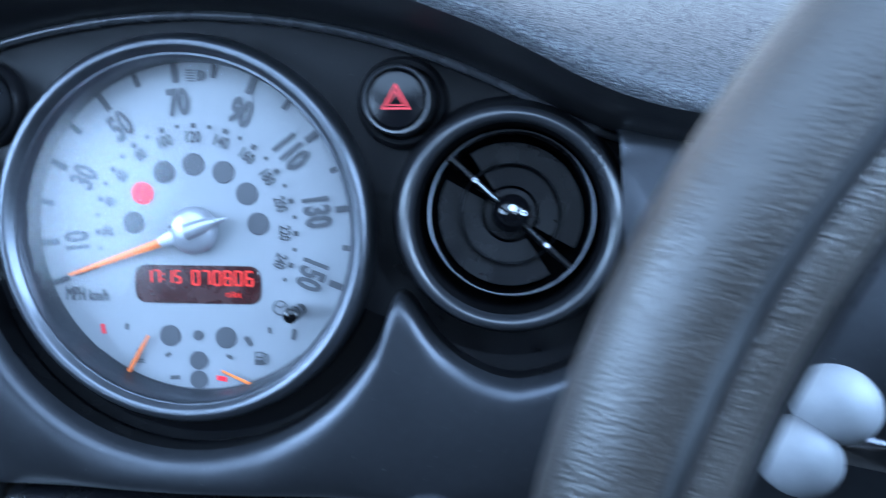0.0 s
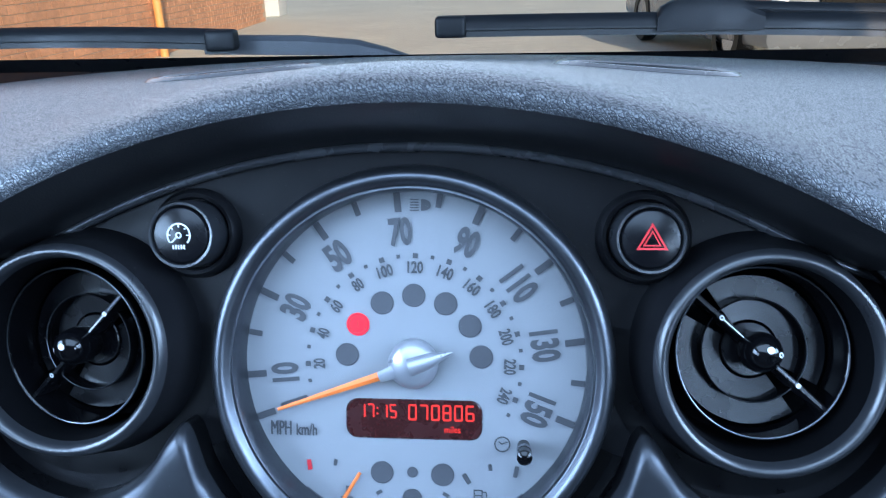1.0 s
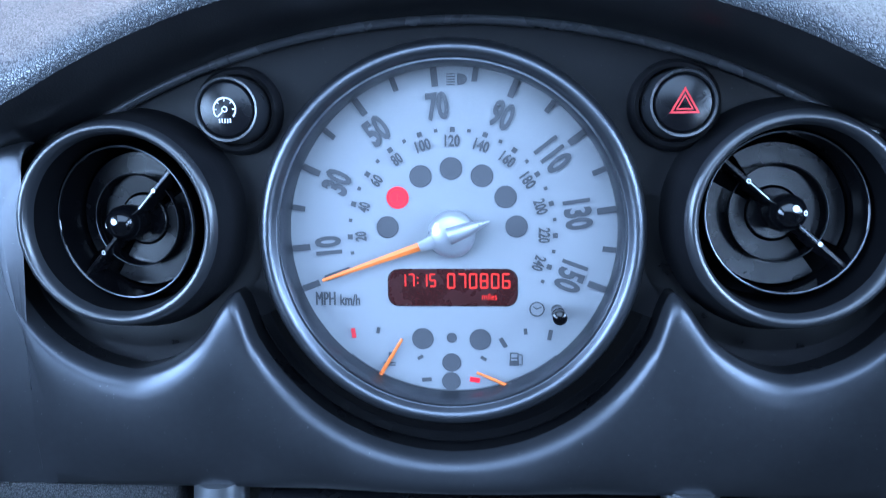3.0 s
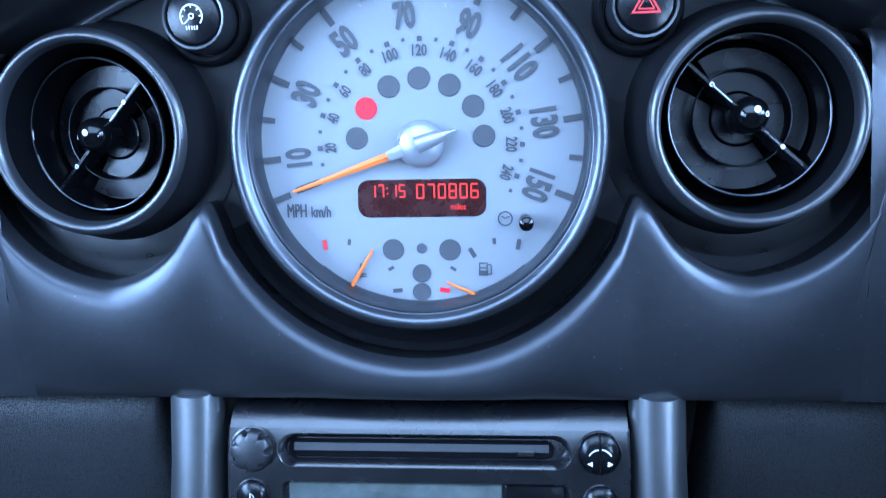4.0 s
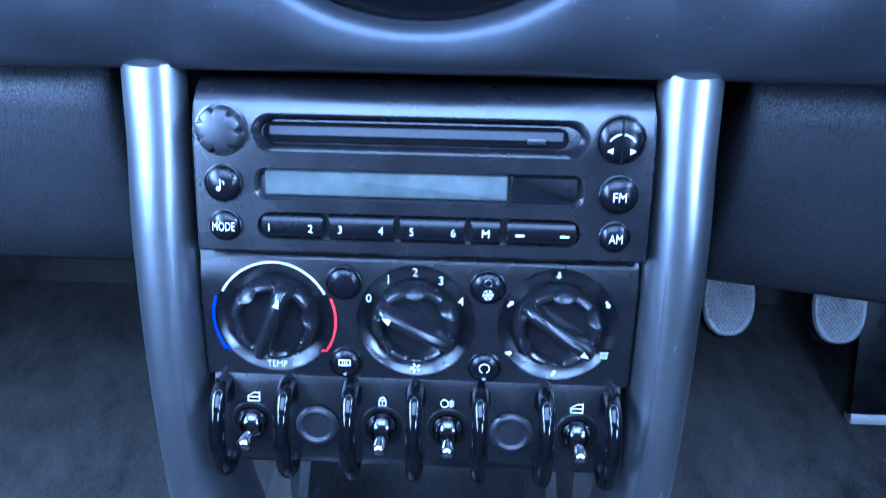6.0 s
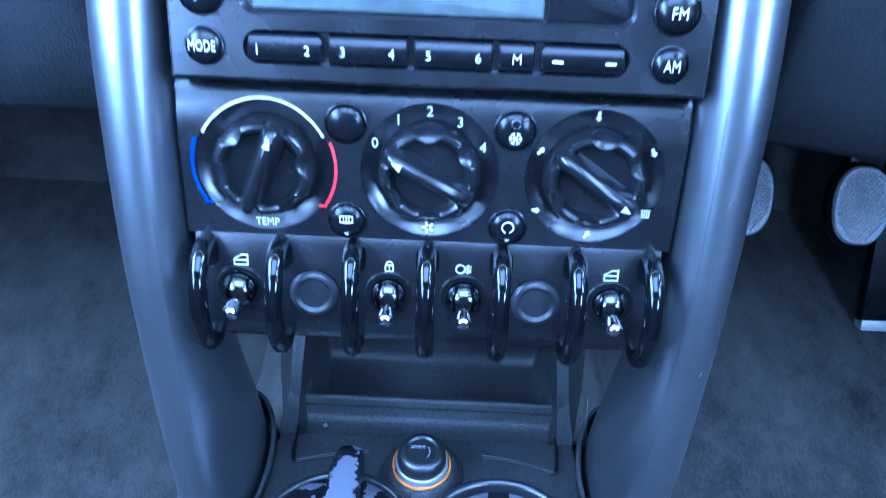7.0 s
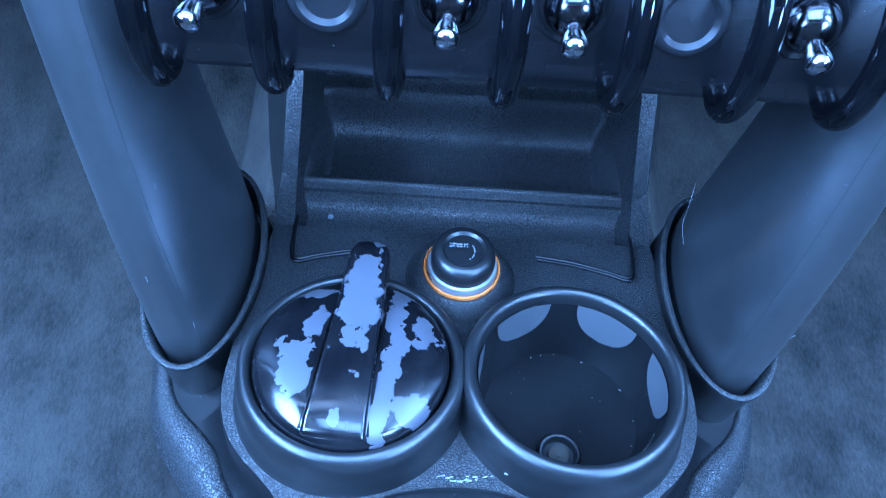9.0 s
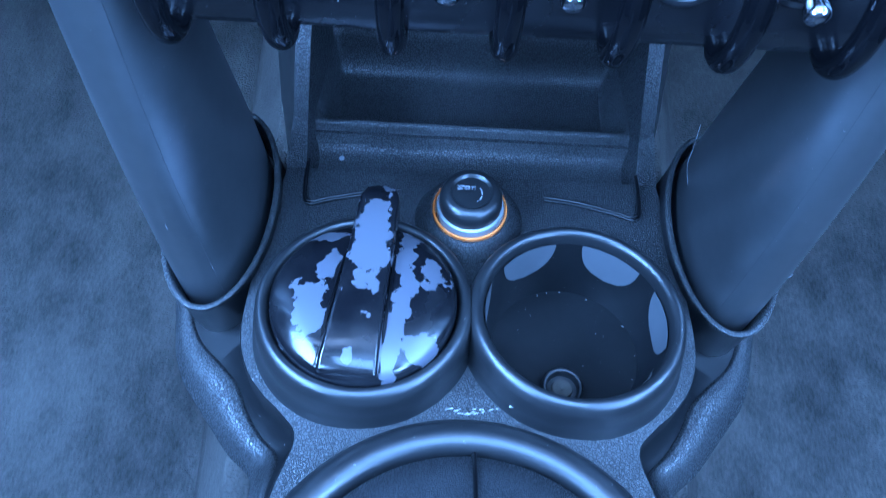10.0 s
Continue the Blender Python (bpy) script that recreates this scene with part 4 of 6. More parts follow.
for a in range(0, 181, 45):
    box(0.0010, 0.0005, 0.0002, (0.0040 * math.cos(radians(a)), 0.0040 * math.sin(radians(a)), 0.0213), bm=sym, turn=pose(0, 0, 0, 0, 0, a))
part("symbol", sym, WHITEINK, cap, smooth=0)

# ---- car radio ----
rd = thing("car_radio", RM, "satin black car radio with a CD slot, display and buttons", "radio")
cd = rounded(-0.0722, -0.0326, 0.0722, -0.0163, 0.0081)
dsp = rounded(-0.0712, -0.0535, 0.0712, -0.0393, 0.0050)
pre = rounded(-0.0705, -0.0711, 0.0705, -0.0587, 0.0060)
part("front_plate", plate([(-0.0965, -0.0760), (0.0985, -0.0760), (0.0985, -0.0140), (-0.0965, -0.0140)], [(cd, 0.0060, 0.0032), (dsp, 0.0035, 0.0018), (pre, 0.0030, 0.0008)], 0.02), STACK, rd, "satin black front plate")
rows = [[(x, v, z) for x in (-0.0970, -0.05, 0, 0.05, 0.0990)] for v, z in ((-0.0140, 0.0), (-0.0125, -0.0003), (-0.0105, -0.0009), (-0.0080, -0.0020), (-0.0058, -0.0035), (-0.0040, -0.0053), (-0.0025, -0.0080), (-0.0015, -0.0120))]
part("brow", loft(rows, False), STACK, rd, "rolled upper edge")
slot = part("cd_slot", slab(rounded(-0.0684, -0.0290, 0.0640, -0.0200, 0.0042), -0.0060, -0.0055), VOID, rd, "dark CD slot")
part("felt", box(0.1265, 0.0036, 0.0006, (-0.002, -0.0238, -0.0052)), mat("slot_felt", (0.028, 0.028, 0.030), 0.95, var=0.5, scale=300), slot, "grey felt lips")
part("tab", box(0.0080, 0.0026, 0.0010, (0.050, -0.0262, -0.0050), 0.0003), STACK, slot)
part("lcd", slab(rounded(-0.0672, -0.0516, 0.0384, -0.0407, 0.0008), -0.0034, -0.0024), LCD, rd, "grey blank display glass")
part("lcd", slab(rounded(0.0396, -0.0516, 0.0688, -0.0407, 0.0008), -0.0034, -0.0024), BUTTON, rd, "dark display window")


def pillow(loop, z0, crown, vc, half):
    """A key with a rounded crown: its outline sliced from bottom to top edge."""
    xs0, xs1 = min(q[0] for q in loop), max(q[0] for q in loop)
    bm = bmesh.new()
    rows = []
    for i in range(11):
        f = -1 + i / 5
        v = vc + half * 0.965 * f
        left = [q[0] for q in loop if abs(q[1] - v) < 0.0012] or [xs0, xs1]
        lo = max(xs0, min(left)) if min(left) < (xs0 + xs1) / 2 else xs0
        hi = min(xs1, max(left)) if max(left) > (xs0 + xs1) / 2 else xs1
        z = crown - 0.0018 * f * f - (0.0012 if abs(f) > 0.95 else 0)
        rows.append([(lo, v, z0), (lo, v, z - 0.0006), (lo + 0.0006, v, z), (hi - 0.0006, v, z), (hi, v, z - 0.0006), (hi, v, z0)])
    return loft(rows, False, True, True, bm)


cuts = [-0.0700, -0.0404, -0.0092, 0.0219, 0.0372, 0.0700]
for i in range(5):
    a, b = cuts[i] + 0.0012, cuts[i + 1] - 0.0012
    part("preset_key", pillow(rounded(a, -0.0703, b, -0.0595, 0.0042 if i in (0, 4) else 0.0008), -0.0029, 0.0009, -0.0649, 0.0056), BUTTON, rd)
for s, x in zip(("1", "2", "3", "4", "5", "6", "M"), (-0.0652, -0.0470, -0.0340, -0.0161, -0.0027, 0.0155, 0.0296)):
    part("lettering", letters(s, None, 0.0034, WHITEINK, 0.0002), None, rd, "", pose(x, -0.0657, 0.0008))
for x in (0.0444, 0.0637):
    part("lettering", box(0.0040, 0.0009, 0.0002), WHITEINK, rd, "", pose(x, -0.0660, 0.0009))


def dome(r, h, m, name, parent, u, v, label=""):
    bm = lathe([(r * 1.07, 0.0), (r * 1.06, 0.0010), (r * 1.0, 0.0012), (r * 0.985, 0.0006)], 40)
    join(bm, lathe([(r * 0.98, -0.001), (r * 0.97, h * 0.25), (r * 0.85, h * 0.62), (r * 0.6, h * 0.86), (r * 0.3, h * 0.97), (0.0002, h)], 40))
    return part(name, bm, m, parent, label, pose(u, v, 0))


star = part("volume_knob", loft([[(r * (1 + 0.0 * i) * math.cos(2 * math.pi * i / 96), r * math.sin(2 * math.pi * i / 96), z) for i in range(96) for r in [q * (1 - d * max(0, math.cos(7 * 2 * math.pi * i / 96)) ** 3)]] for q, z, d in ((0.0104, 0.0, 0.0), (0.0103, 0.0012, 0.0), (0.0103, 0.0014, 0.26), (0.0098, 0.0052, 0.26), (0.0086, 0.0064, 0.16), (0.0060, 0.0071, 0.0), (0.003, 0.0074, 0.0), (0.0002, 0.0075, 0.0))]), KNOB, rd, "black scalloped volume knob", pose(-0.0846, -0.0237, 0))
part("knob_collar", lathe([(0.0112, 0.0), (0.0112, 0.0008), (0.0106, 0.0010), (0.0105, -0.002)], 48), STACK, rd, "", pose(-0.0846, -0.0237, 0.0002))
k = dome(0.0078, 0.0042, BUTTON, "round_button", rd, -0.0846, -0.0465)
note = tube([(-0.0002, -0.0016, 0), (-0.0002, 0.0022, 0), (0.0012, 0.0012, 0), (0.0014, 0.0000, 0)], 0.00028, 6)
join(note, disc(0.0010, 0, 0.0003, 14, (-0.0010, -0.0018)))
part("note_symbol", note, WHITEINK, k, "", pose(0, -0.0002, 0.0042))
k = dome(0.0066, 0.0036, BUTTON, "round_button", rd, -0.0843, -0.0651)
part("lettering", letters("MODE", 0.0098, 0.0038, WHITEINK, 0.0002), None, k, "", pose(0, 0, 0.0038))
k = dome(0.0079, 0.0042, BUTTON, "round_button", rd, 0.0853, -0.0470)
part("lettering", letters("FM", 0.0056, 0.0040, WHITEINK, 0.0002), None, k, "", pose(0, -0.0006, 0.0043))
k = dome(0.0064, 0.0036, BUTTON, "round_button", rd, 0.0850, -0.0654)
part("lettering", letters("AM", 0.0058, 0.0040, WHITEINK, 0.0002), None, k, "", pose(0, -0.0003, 0.0038))
k = dome(0.0099, 0.0040, BUTTON, "rocker_button", rd, 0.0848, -0.0237)
part("split", box(0.0005, 0.0192, 0.0012, (0, 0, 0.0037)), DARK, k)
arrow_l = loft([[(0.0013, 0.0013, 0), (-0.0014, 0, 0), (0.0013, -0.0013, 0)]], True, True)
part("arrow", arrow_l, WHITEINK, k, "", pose(-0.0048, -0.0046, 0.0037))
part("arrow", loft([[(-0.0013, 0.0013, 0), (0.0014, 0, 0), (-0.0013, -0.0013, 0)]], True, True), WHITEINK, k, "", pose(0.0048, -0.0046, 0.0037))
part("handset_symbol", tube([(0.0062 * math.sin(radians(a)), 0.0062 * math.cos(radians(a)) - 0.0038, 0) for a in (-58, -40, -20, -6)], 0.0004, 6), WHITEINK, k, "", pose(0, 0, 0.0040))
part("handset_symbol", tube([(0.0062 * math.sin(radians(a)), 0.0062 * math.cos(radians(a)) - 0.0038, 0) for a in (6, 20, 40, 58)], 0.0004, 6), WHITEINK, k, "", pose(0, 0, 0.0040))

roll_back(rd, lambda v: 9.0 * max(0.0, min(v, -0.0140) + 0.0320) ** 2 + 0.26 * max(0.0, v + 0.0140), -0.0320, 0.0018, 10)

# ---- heater controls ----
ac = thing("heater_panel", AM, "satin black heater panel with three dials", "heater controls")
CTR = ((-0.0670, -0.0370), (-0.0003, -0.0370), (0.0660, -0.0366))
part("front_plate", plate([(-0.1005, -0.0670), (0.1005, -0.0670), (0.1005, -0.0080), (-0.1005, -0.0080)], [(circle(0.0280, c, 72), 0.0042, 0.0076) for c in CTR], 0.02), STACK, ac, "satin black front plate")
rows = [[(x, v, z) for x in (-0.1010, -0.05, 0, 0.05, 0.1010)] for v, z in ((-0.0080, 0.0), (-0.0065, -0.0002), (-0.0048, -0.0007), (-0.0033, -0.0018), (-0.0020, -0.0038), (-0.0010, -0.0070), (-0.0008, -0.0110))]
part("brow", loft(rows, False), STACK, ac, "rolled upper edge")


def heater_dial(c, angle):
    rows = []
    for r, z in ((0.0208, -0.0042), (0.0208, -0.0010), (0.0206, 0.0010), (0.0202, 0.0030), (0.0195, 0.0048), (0.0184, 0.0060), (0.0170, 0.0064), (0.0157, 0.0058), (0.0148, 0.0044), (0.0143, 0.0030), (0.0139, 0.0022), (0.0125, 0.0020), (0.0002, 0.0021)):
        row = []
        for i in range(144):
            t = 2 * math.pi * i / 144
            d = abs((t + radians(30)) % radians(60) - radians(30))
            scoop = max(0.0, 1 - (d / radians(17)) ** 2)
            rise = min(1.0, max(0.0, z / 0.0052)) if r > 0.0160 else 0.0
            q = r - 0.0030 * scoop * rise
            row.append((q * math.cos(t), q * math.sin(t), z))
        rows.append(row)
    kn = part("dial_knob", loft(rows, True, False, True), GLOSSY, ac, "black dial knob with six scooped facets", pose(*c, 0, 0, 0, angle), smooth=30)
    sec = []
    for x, w, h in ((-0.0198, 0.0026, 0.0045), (-0.0188, 0.0046, 0.0085), (-0.0150, 0.0050, 0.0112), (-0.0060, 0.0052, 0.0128), (0.0060, 0.0054, 0.0134), (0.0140, 0.0056, 0.0130), (0.0178, 0.0054, 0.0112), (0.0196, 0.0042, 0.0080), (0.0203, 0.0022, 0.0045)):
        sec.append([(x, w * math.cos(t) * (1.0 if math.sin(t) < 0.5 else 0.9), max(0.0, h * math.sin(t))) for t in (math.pi * i / 10 for i in range(11))])
    part("grip", loft(sec, False, True, True), GLOSSY, kn, "raised grip bar", smooth=65)
    tri = [(0.0164, 0.0, 0.0122), (0.0122, 0.0015, 0.0131), (0.0122, -0.0015, 0.0131)]
    part("pointer", loft([tri], True, True), WHITEINK, kn, "white pointer", pose(0, 0, 0.0006))
    return kn


GLOSSY = mat("polished_black_plastic", (0.006, 0.006, 0.007), 0.22, spec=0.42, var=0.2, scale=60, rough_var=0.07, dust=0.2)
heater_dial(CTR[0], 69)
heater_dial(CTR[1], 152)
heater_dial(CTR[2], -35)


def arc(c, r, a0, a1, w, z=0.0004):
    n = max(4, int(abs(a1 - a0) / 6))
    return loft([[(c[0] + q * math.cos(radians(a0 + (a1 - a0) * i / n)), c[1] + q * math.sin(radians(a0 + (a1 - a0) * i / n)), z) for i in range(n + 1)] for q in (r - w / 2, r + w / 2)], False)


part("white_arc", arc(CTR[0], 0.0274, 28, 152, 0.0011, -0.0002), WHITEINK, ac, smooth=0)
part("blue_arc", arc(CTR[0], 0.0290, 158, 212, 0.0013), BLUEINK, ac, "blue cold arc", smooth=0)
part("red_arc", arc(CTR[0], 0.0290, 22, -32, 0.0013), REDSYM, ac, "red warm arc", smooth=0)
part("arc_tip", box(0.0030, 0.0010, 0.0002, (CTR[0][0] - 0.0236, CTR[0][1] - 0.0160, 0.0006)), BLUEINK, ac)
part("arc_tip", box(0.0030, 0.0010, 0.0002, (CTR[0][0] + 0.0232, CTR[0][1] - 0.0160, 0.0006)), REDSYM, ac)
for s, u, v in (("0", -0.0223, -0.0253), ("1", -0.0131, -0.0158), ("2", -0.0008, -0.0122), ("3", 0.0112, -0.0158), ("4", 0.0206, -0.0255)):
    part("lettering", letters(s, None, 0.0040, WHITEINK, 0.0002), None, ac, "", pose(u, v, -0.0004))
part("lettering", letters("TEMP", 0.0098, 0.0034, WHITEINK, 0.0002), None, ac, "", pose(-0.0672, -0.0612, -0.0004))
fan = bmesh.new()
for a in (20, 92, 164, 236, 308):
    blade = [(0.0004, 0.0), (0.0011, 0.0010), (0.0023, 0.0013), (0.0027, 0.0006), (0.0021, 0.0), (0.0010, -0.0002)]
    join(fan, loft([[(x, y, 0) for x, y in blade]], True, True), pose(0, 0, 0, 0, 0, a))
part("fan_symbol", fan, WHITEINK, ac, "", pose(-0.0003, -0.0610, -0.0002))
for u, v, a in ((0.0652, -0.0117, -90), (0.0883, -0.0249, -60), (0.0657, -0.0610, 60), (0.0437, -0.0512, 0), (0.0437, -0.0258, 45)):
    ar = box(0.0022, 0.0012, 0.0002, (-0.0008, 0, 0))
    join(ar, loft([[(0.0002, 0.0014, 0), (0.0018, 0, 0), (0.0002, -0.0014, 0)]], True, True))
    part("arrow", ar, WHITEINK, ac, "", pose(u, v, -0.0002, 0, 0, a), smooth=0)
scrn = bmesh.new()
for x in (-0.0014, -0.0005, 0.0005, 0.0014):
    box(0.0004, 0.0026, 0.0002, (x, 0, 0), bm=scrn)
for y in (0.0016, -0.0012):
    box(0.0042 if y > 0 else 0.0030, 0.0004, 0.0002, (0, y, 0), bm=scrn)
part("screen_symbol", scrn, WHITEINK, ac, "", pose(0.0886, -0.0508, 0.0003), smooth=0)
for i, (u, v, r) in enumerate(((-0.0337, -0.0178, 0.0079), (0.0329, -0.0178, 0.0079), (-0.0338, -0.0588, 0.0075), (0.0326, -0.0588, 0.0075))):
    k = dome(r, 0.0036, BUTTON, "round_button", ac, u, v)
    if i == 1:
        snow = bmesh.new()
        for a in (0, 60, 120):
            box(0.0050, 0.0004, 0.0002, bm=snow, turn=pose(0, 0, 0, 0, 0, a))
            for end in (0, 180):
                for lean in (40, -40):
                    box(0.0012, 0.0004, 0.0002, bm=snow, turn=pose(0, 0, 0, 0, 0, a + end) @ pose(0.0019, 0.0004 if lean > 0 else -0.0004, 0, 0, 0, lean))
        part("snow_symbol", snow, WHITEINK, k, "", pose(0, -0.0026, 0.0036), smooth=0)
        part("lamp", lathe([(0.0013, 0), (0.0017, 0.0003), (0.0021, 0)], 20), BEZEL_DARK, k, "", pose(0, 0.0030, 0.0033))
    if i == 2:
        heat = lathe([(0.0001, 0), (0.0002, 0)], 4)
        for sx_, sy_, cx_, cy_ in ((0.0054, 0.0005, 0, 0.0014), (0.0054, 0.0005, 0, -0.0012), (0.0005, 0.0030, -0.0026, 0), (0.0005, 0.0030, 0.0026, 0), (0.0004, 0.0034, -0.0011, -0.0002), (0.0004, 0.0034, 0, -0.0002), (0.0004, 0.0034, 0.0011, -0.0002)):
            box(sx_, sy_, 0.0002, (cx_, cy_, 0), bm=heat)
        part("screen_symbol", heat, WHITEINK, k, "", pose(0, 0.0014, 0.0037), smooth=0)
    if i == 3:
        part("ring_symbol", lathe([(0.0021, 0), (0.0026, 0)], 24, a0=-70, a1=250), WHITEINK, k, "", pose(0, 0.0010, 0.0039), smooth=0)
    if i > 1:
        part("lamp", disc(0.0009, 0, 0.0003, 12), DIALGREY, k, "", pose(0, -0.0048, 0.0028))

roll_back(ac, lambda v: 11.0 * max(0.0, min(v, -0.0080) + 0.0235) ** 2 + 0.30 * max(0.0, v + 0.0080), -0.0235, 0.0018, 9)

# ---- toggle switch panel ----
sw = thing("switch_panel", pose(0, 0, 0), "satin black switch panel with chrome toggles and gloss hoops", "switch panel")
prof = [(-0.080, 0.6345), (-0.0890, 0.6325), (-0.0955, 0.6292), (-0.1000, 0.6240), (-0.1045, 0.6165), (-0.1085, 0.6090), (-0.1125, 0.6000), (-0.1155, 0.5920), (-0.1165, 0.5855), (-0.1150, 0.5815), (-0.1080, 0.5790), (-0.080, 0.5780)]
rows = [[(x, y + (0.006 if abs(x) > 0.0985 else 0), z - (0.002 if abs(x) > 0.0985 else 0)) for y, z in prof] for x in (-0.0992, -0.0980, -0.0940, -0.05, 0, 0.05, 0.0940, 0.0980, 0.0992)]
part("front_plate", loft(rows, False, True, True), STACK, sw, "satin black curved front")


def face_at(z):
    """Depth and slope of the switch panel's face at a height."""
    for (y0, z0), (y1, z1) in zip(prof, prof[1:]):
        if z0 >= z >= z1:
            return y0 + (y1 - y0) * (z0 - z) / (z0 - z1), math.degrees(math.atan2(y0 - y1, z0 - z1))


def on_switch(x, z, off=0.0003):
    y, a = face_at(z)
    return pose(x, y, z, 90 - a) @ pose(0, 0, off)


hoop_pts = [(-0.0985, 0.6245), (-0.1050, 0.6262), (-0.1130, 0.6240), (-0.1205, 0.6165), (-0.1252, 0.6065), (-0.1265, 0.5965), (-0.1245, 0.5880), (-0.1195, 0.5835), (-0.1130, 0.5835)]
hoop = finish(tube(spline([(0, y, z) for y, z in hoop_pts], 5), 0.0039, 16), "hoop", GLOSS, 60)
for i in range(7):
    x = -0.0932 + 0.0311 * i
    part("hoop", hoop, None, sw, "", pose(x, 0, 0))
    # no hole is cut; a flat black oval paints the slot's shade
    part("hoop_slot", slab(rounded(-0.0050, -0.0085, 0.0050, 0.0052, 0.0049, 7), -0.001, 0.0003, 0.0002), VOID, sw, "flat black patch standing for the shade in the hoop's slot", on_switch(x, 0.6222, 0.0))
for x, lean in ((-0.0800, -14), (-0.0162, -3), (0.0160, 2), (0.0785, 8)):
    tg = part("toggle", lathe([(0.0076, 0.0), (0.0077, 0.0014), (0.0073, 0.0034), (0.0062, 0.0054), (0.0045, 0.0068), (0.0024, 0.0076), (0.0002, 0.0078)], 36), DARKCHROME, sw, "smoked chrome toggle switch", on_switch(x, 0.6068, 0.0))
    part("lever", lathe([(0.0028, 0.0), (0.0026, 0.0022), (0.0027, 0.0042), (0.0034, 0.0068), (0.0036, 0.0084), (0.0032, 0.0096), (0.0021, 0.0104), (0.0002, 0.0107)], 20), CHROME, tg, "chrome lever", pose(0, -0.0022, 0.0040, 34, lean, 0))
    part("surround", lathe([(0.0106, -0.0003), (0.0098, 0.0004), (0.0088, 0.0002), (0.0078, -0.0004)], 40), TRIM, tg)
for x in (-0.0480, 0.0468):
    bk = part("blank", lathe([(0.0106, -0.0008), (0.0100, 0.0004), (0.0090, 0.0013), (0.0079, 0.0014), (0.0071, 0.0007), (0.0065, 0.0001), (0.0040, 0.0003), (0.0002, 0.0005)], 48), KNOB, sw, "round blanking cap", on_switch(x, 0.6060, 0.0014))


def window_symbol(flip):
    bm = bmesh.new()
    o = [(-0.0031, -0.0024), (0.0031, -0.0024), (0.0031, 0.0024), (0.0002, 0.0024), (-0.0031, 0.0004)]
    o = [(x * flip, y) for x, y in o]
    loft([[(x, y, 0) for x, y in o], [(x * 0.82, y * 0.78, 0) for x, y in o]], True, bm=bm)
    box(0.0054, 0.0005, 0.0001, (0, -0.0001, 0), bm=bm)
    return bm


part("window_symbol", window_symbol(1), WHITEINK, sw, "", on_switch(-0.0790, 0.6182), smooth=0)
part("window_symbol", window_symbol(1), WHITEINK, sw, "", on_switch(0.0778, 0.6182), smooth=0)
frame_line = [(-0.0019, -0.0025), (0.0019, -0.0025), (0.0019, 0.0006), (-0.0019, 0.0006)]
lock = loft([[(x, y, 0) for x, y in frame_line], [(x * 0.72, -0.00095 + (y + 0.00095) * 0.68, 0) for x, y in frame_line]], True)
box(0.0005, 0.0013, 0.0001, (0, -0.0009, 0), bm=lock)
join(lock, arc((0, 0.0006), 0.0013, 0, 180, 0.0005, 0))
part("lock_symbol", lock, WHITEINK, sw, "", on_switch(-0.0160, 0.6182), smooth=0)
fog = lathe([(0.0016, 0), (0.0021, 0)], 20, centre=(-0.0014, 0))
box(0.0004, 0.0042, 0.0001, (0.0018, 0, 0), bm=fog)
for y in (-0.0011, 0, 0.0011):
    box(0.0026, 0.0004, 0.0001, (0.0020, y, 0), bm=fog)
part("fog_symbol", fog, WHITEINK, sw, "", on_switch(0.0155, 0.6182), smooth=0)

# ---- down tubes ----
SHAFT = ((0.7640, 0.1148, -0.0355, 0.0136, 0.0126), (0.748, 0.1151, -0.0425, 0.0137, 0.0130), (0.73, 0.1155, -0.050, 0.0137, 0.0142), (0.69, 0.1168, -0.066, 0.0145, 0.018), (0.62, 0.1172, -0.088, 0.0150, 0.026), (0.54, 0.1165, -0.102, 0.0170, 0.036), (0.47, 0.1153, -0.109, 0.0194, 0.045), (0.42, 0.1150, -0.112, 0.0202, 0.049))
for sx in (-1, 1):
    tb = thing("support_tube", pose(sx * 0.114, -0.11, 0.43), "satin silver-blue support tube beside the centre stack", "tube", "down tubes")
    rows = []
    stations = [(p.x, q.x, q.y, p.y, p.z) for p, q in zip(spline([(z, a, b) for z, cx, cy, a, b in SHAFT], 4), spline([(cx, cy, 0) for z, cx, cy, a, b in SHAFT], 4))]
    for z, cx, cy, a, b in stations:
        row = []
        for i in range(60):
            t = 2 * math.pi * i / 60
            c, s = math.cos(t), math.sin(t)
            px = a * math.copysign(abs(c) ** 0.9, c)
            row.append((sx * (cx + px) - sx * 0.114, cy + b * s + 0.11, z - 0.43))
        rows.append(row)
    col = 41
    part("shaft", loft(rows, True, True, True), TUBE, tb, smooth=60)
    part("mould_seam", tube([Vector(rows[j][col]) for j in range(12, 29)], 0.00014, 5), TUBE, tb, "faint moulding seam")
    rng = random.Random(int(20 + sx))
    for i in range(4):
        j = rng.randint(12, 25)
        m_ = Vector(rows[j][45 - 2 * i if sx < 0 else 45 + 2 * i])
        part("scratch", tube([m_ - Vector((0.0004, 0.0002, 0.003)), m_ + Vector((0.0003, -0.0001, 0.003))], 0.00013, 4), DIALGREY, tb, "pale scratch")

# ---- centre console ----
cn = thing("centre_console", pose(0, 0, 0), "grained dark console with two round wells and tube sockets", "console")


def deck(y):
    return 0.474 - 0.0190 - math.tan(radians(14)) * (y + 0.160) * (0.75 if y > -0.16 else 1.0)


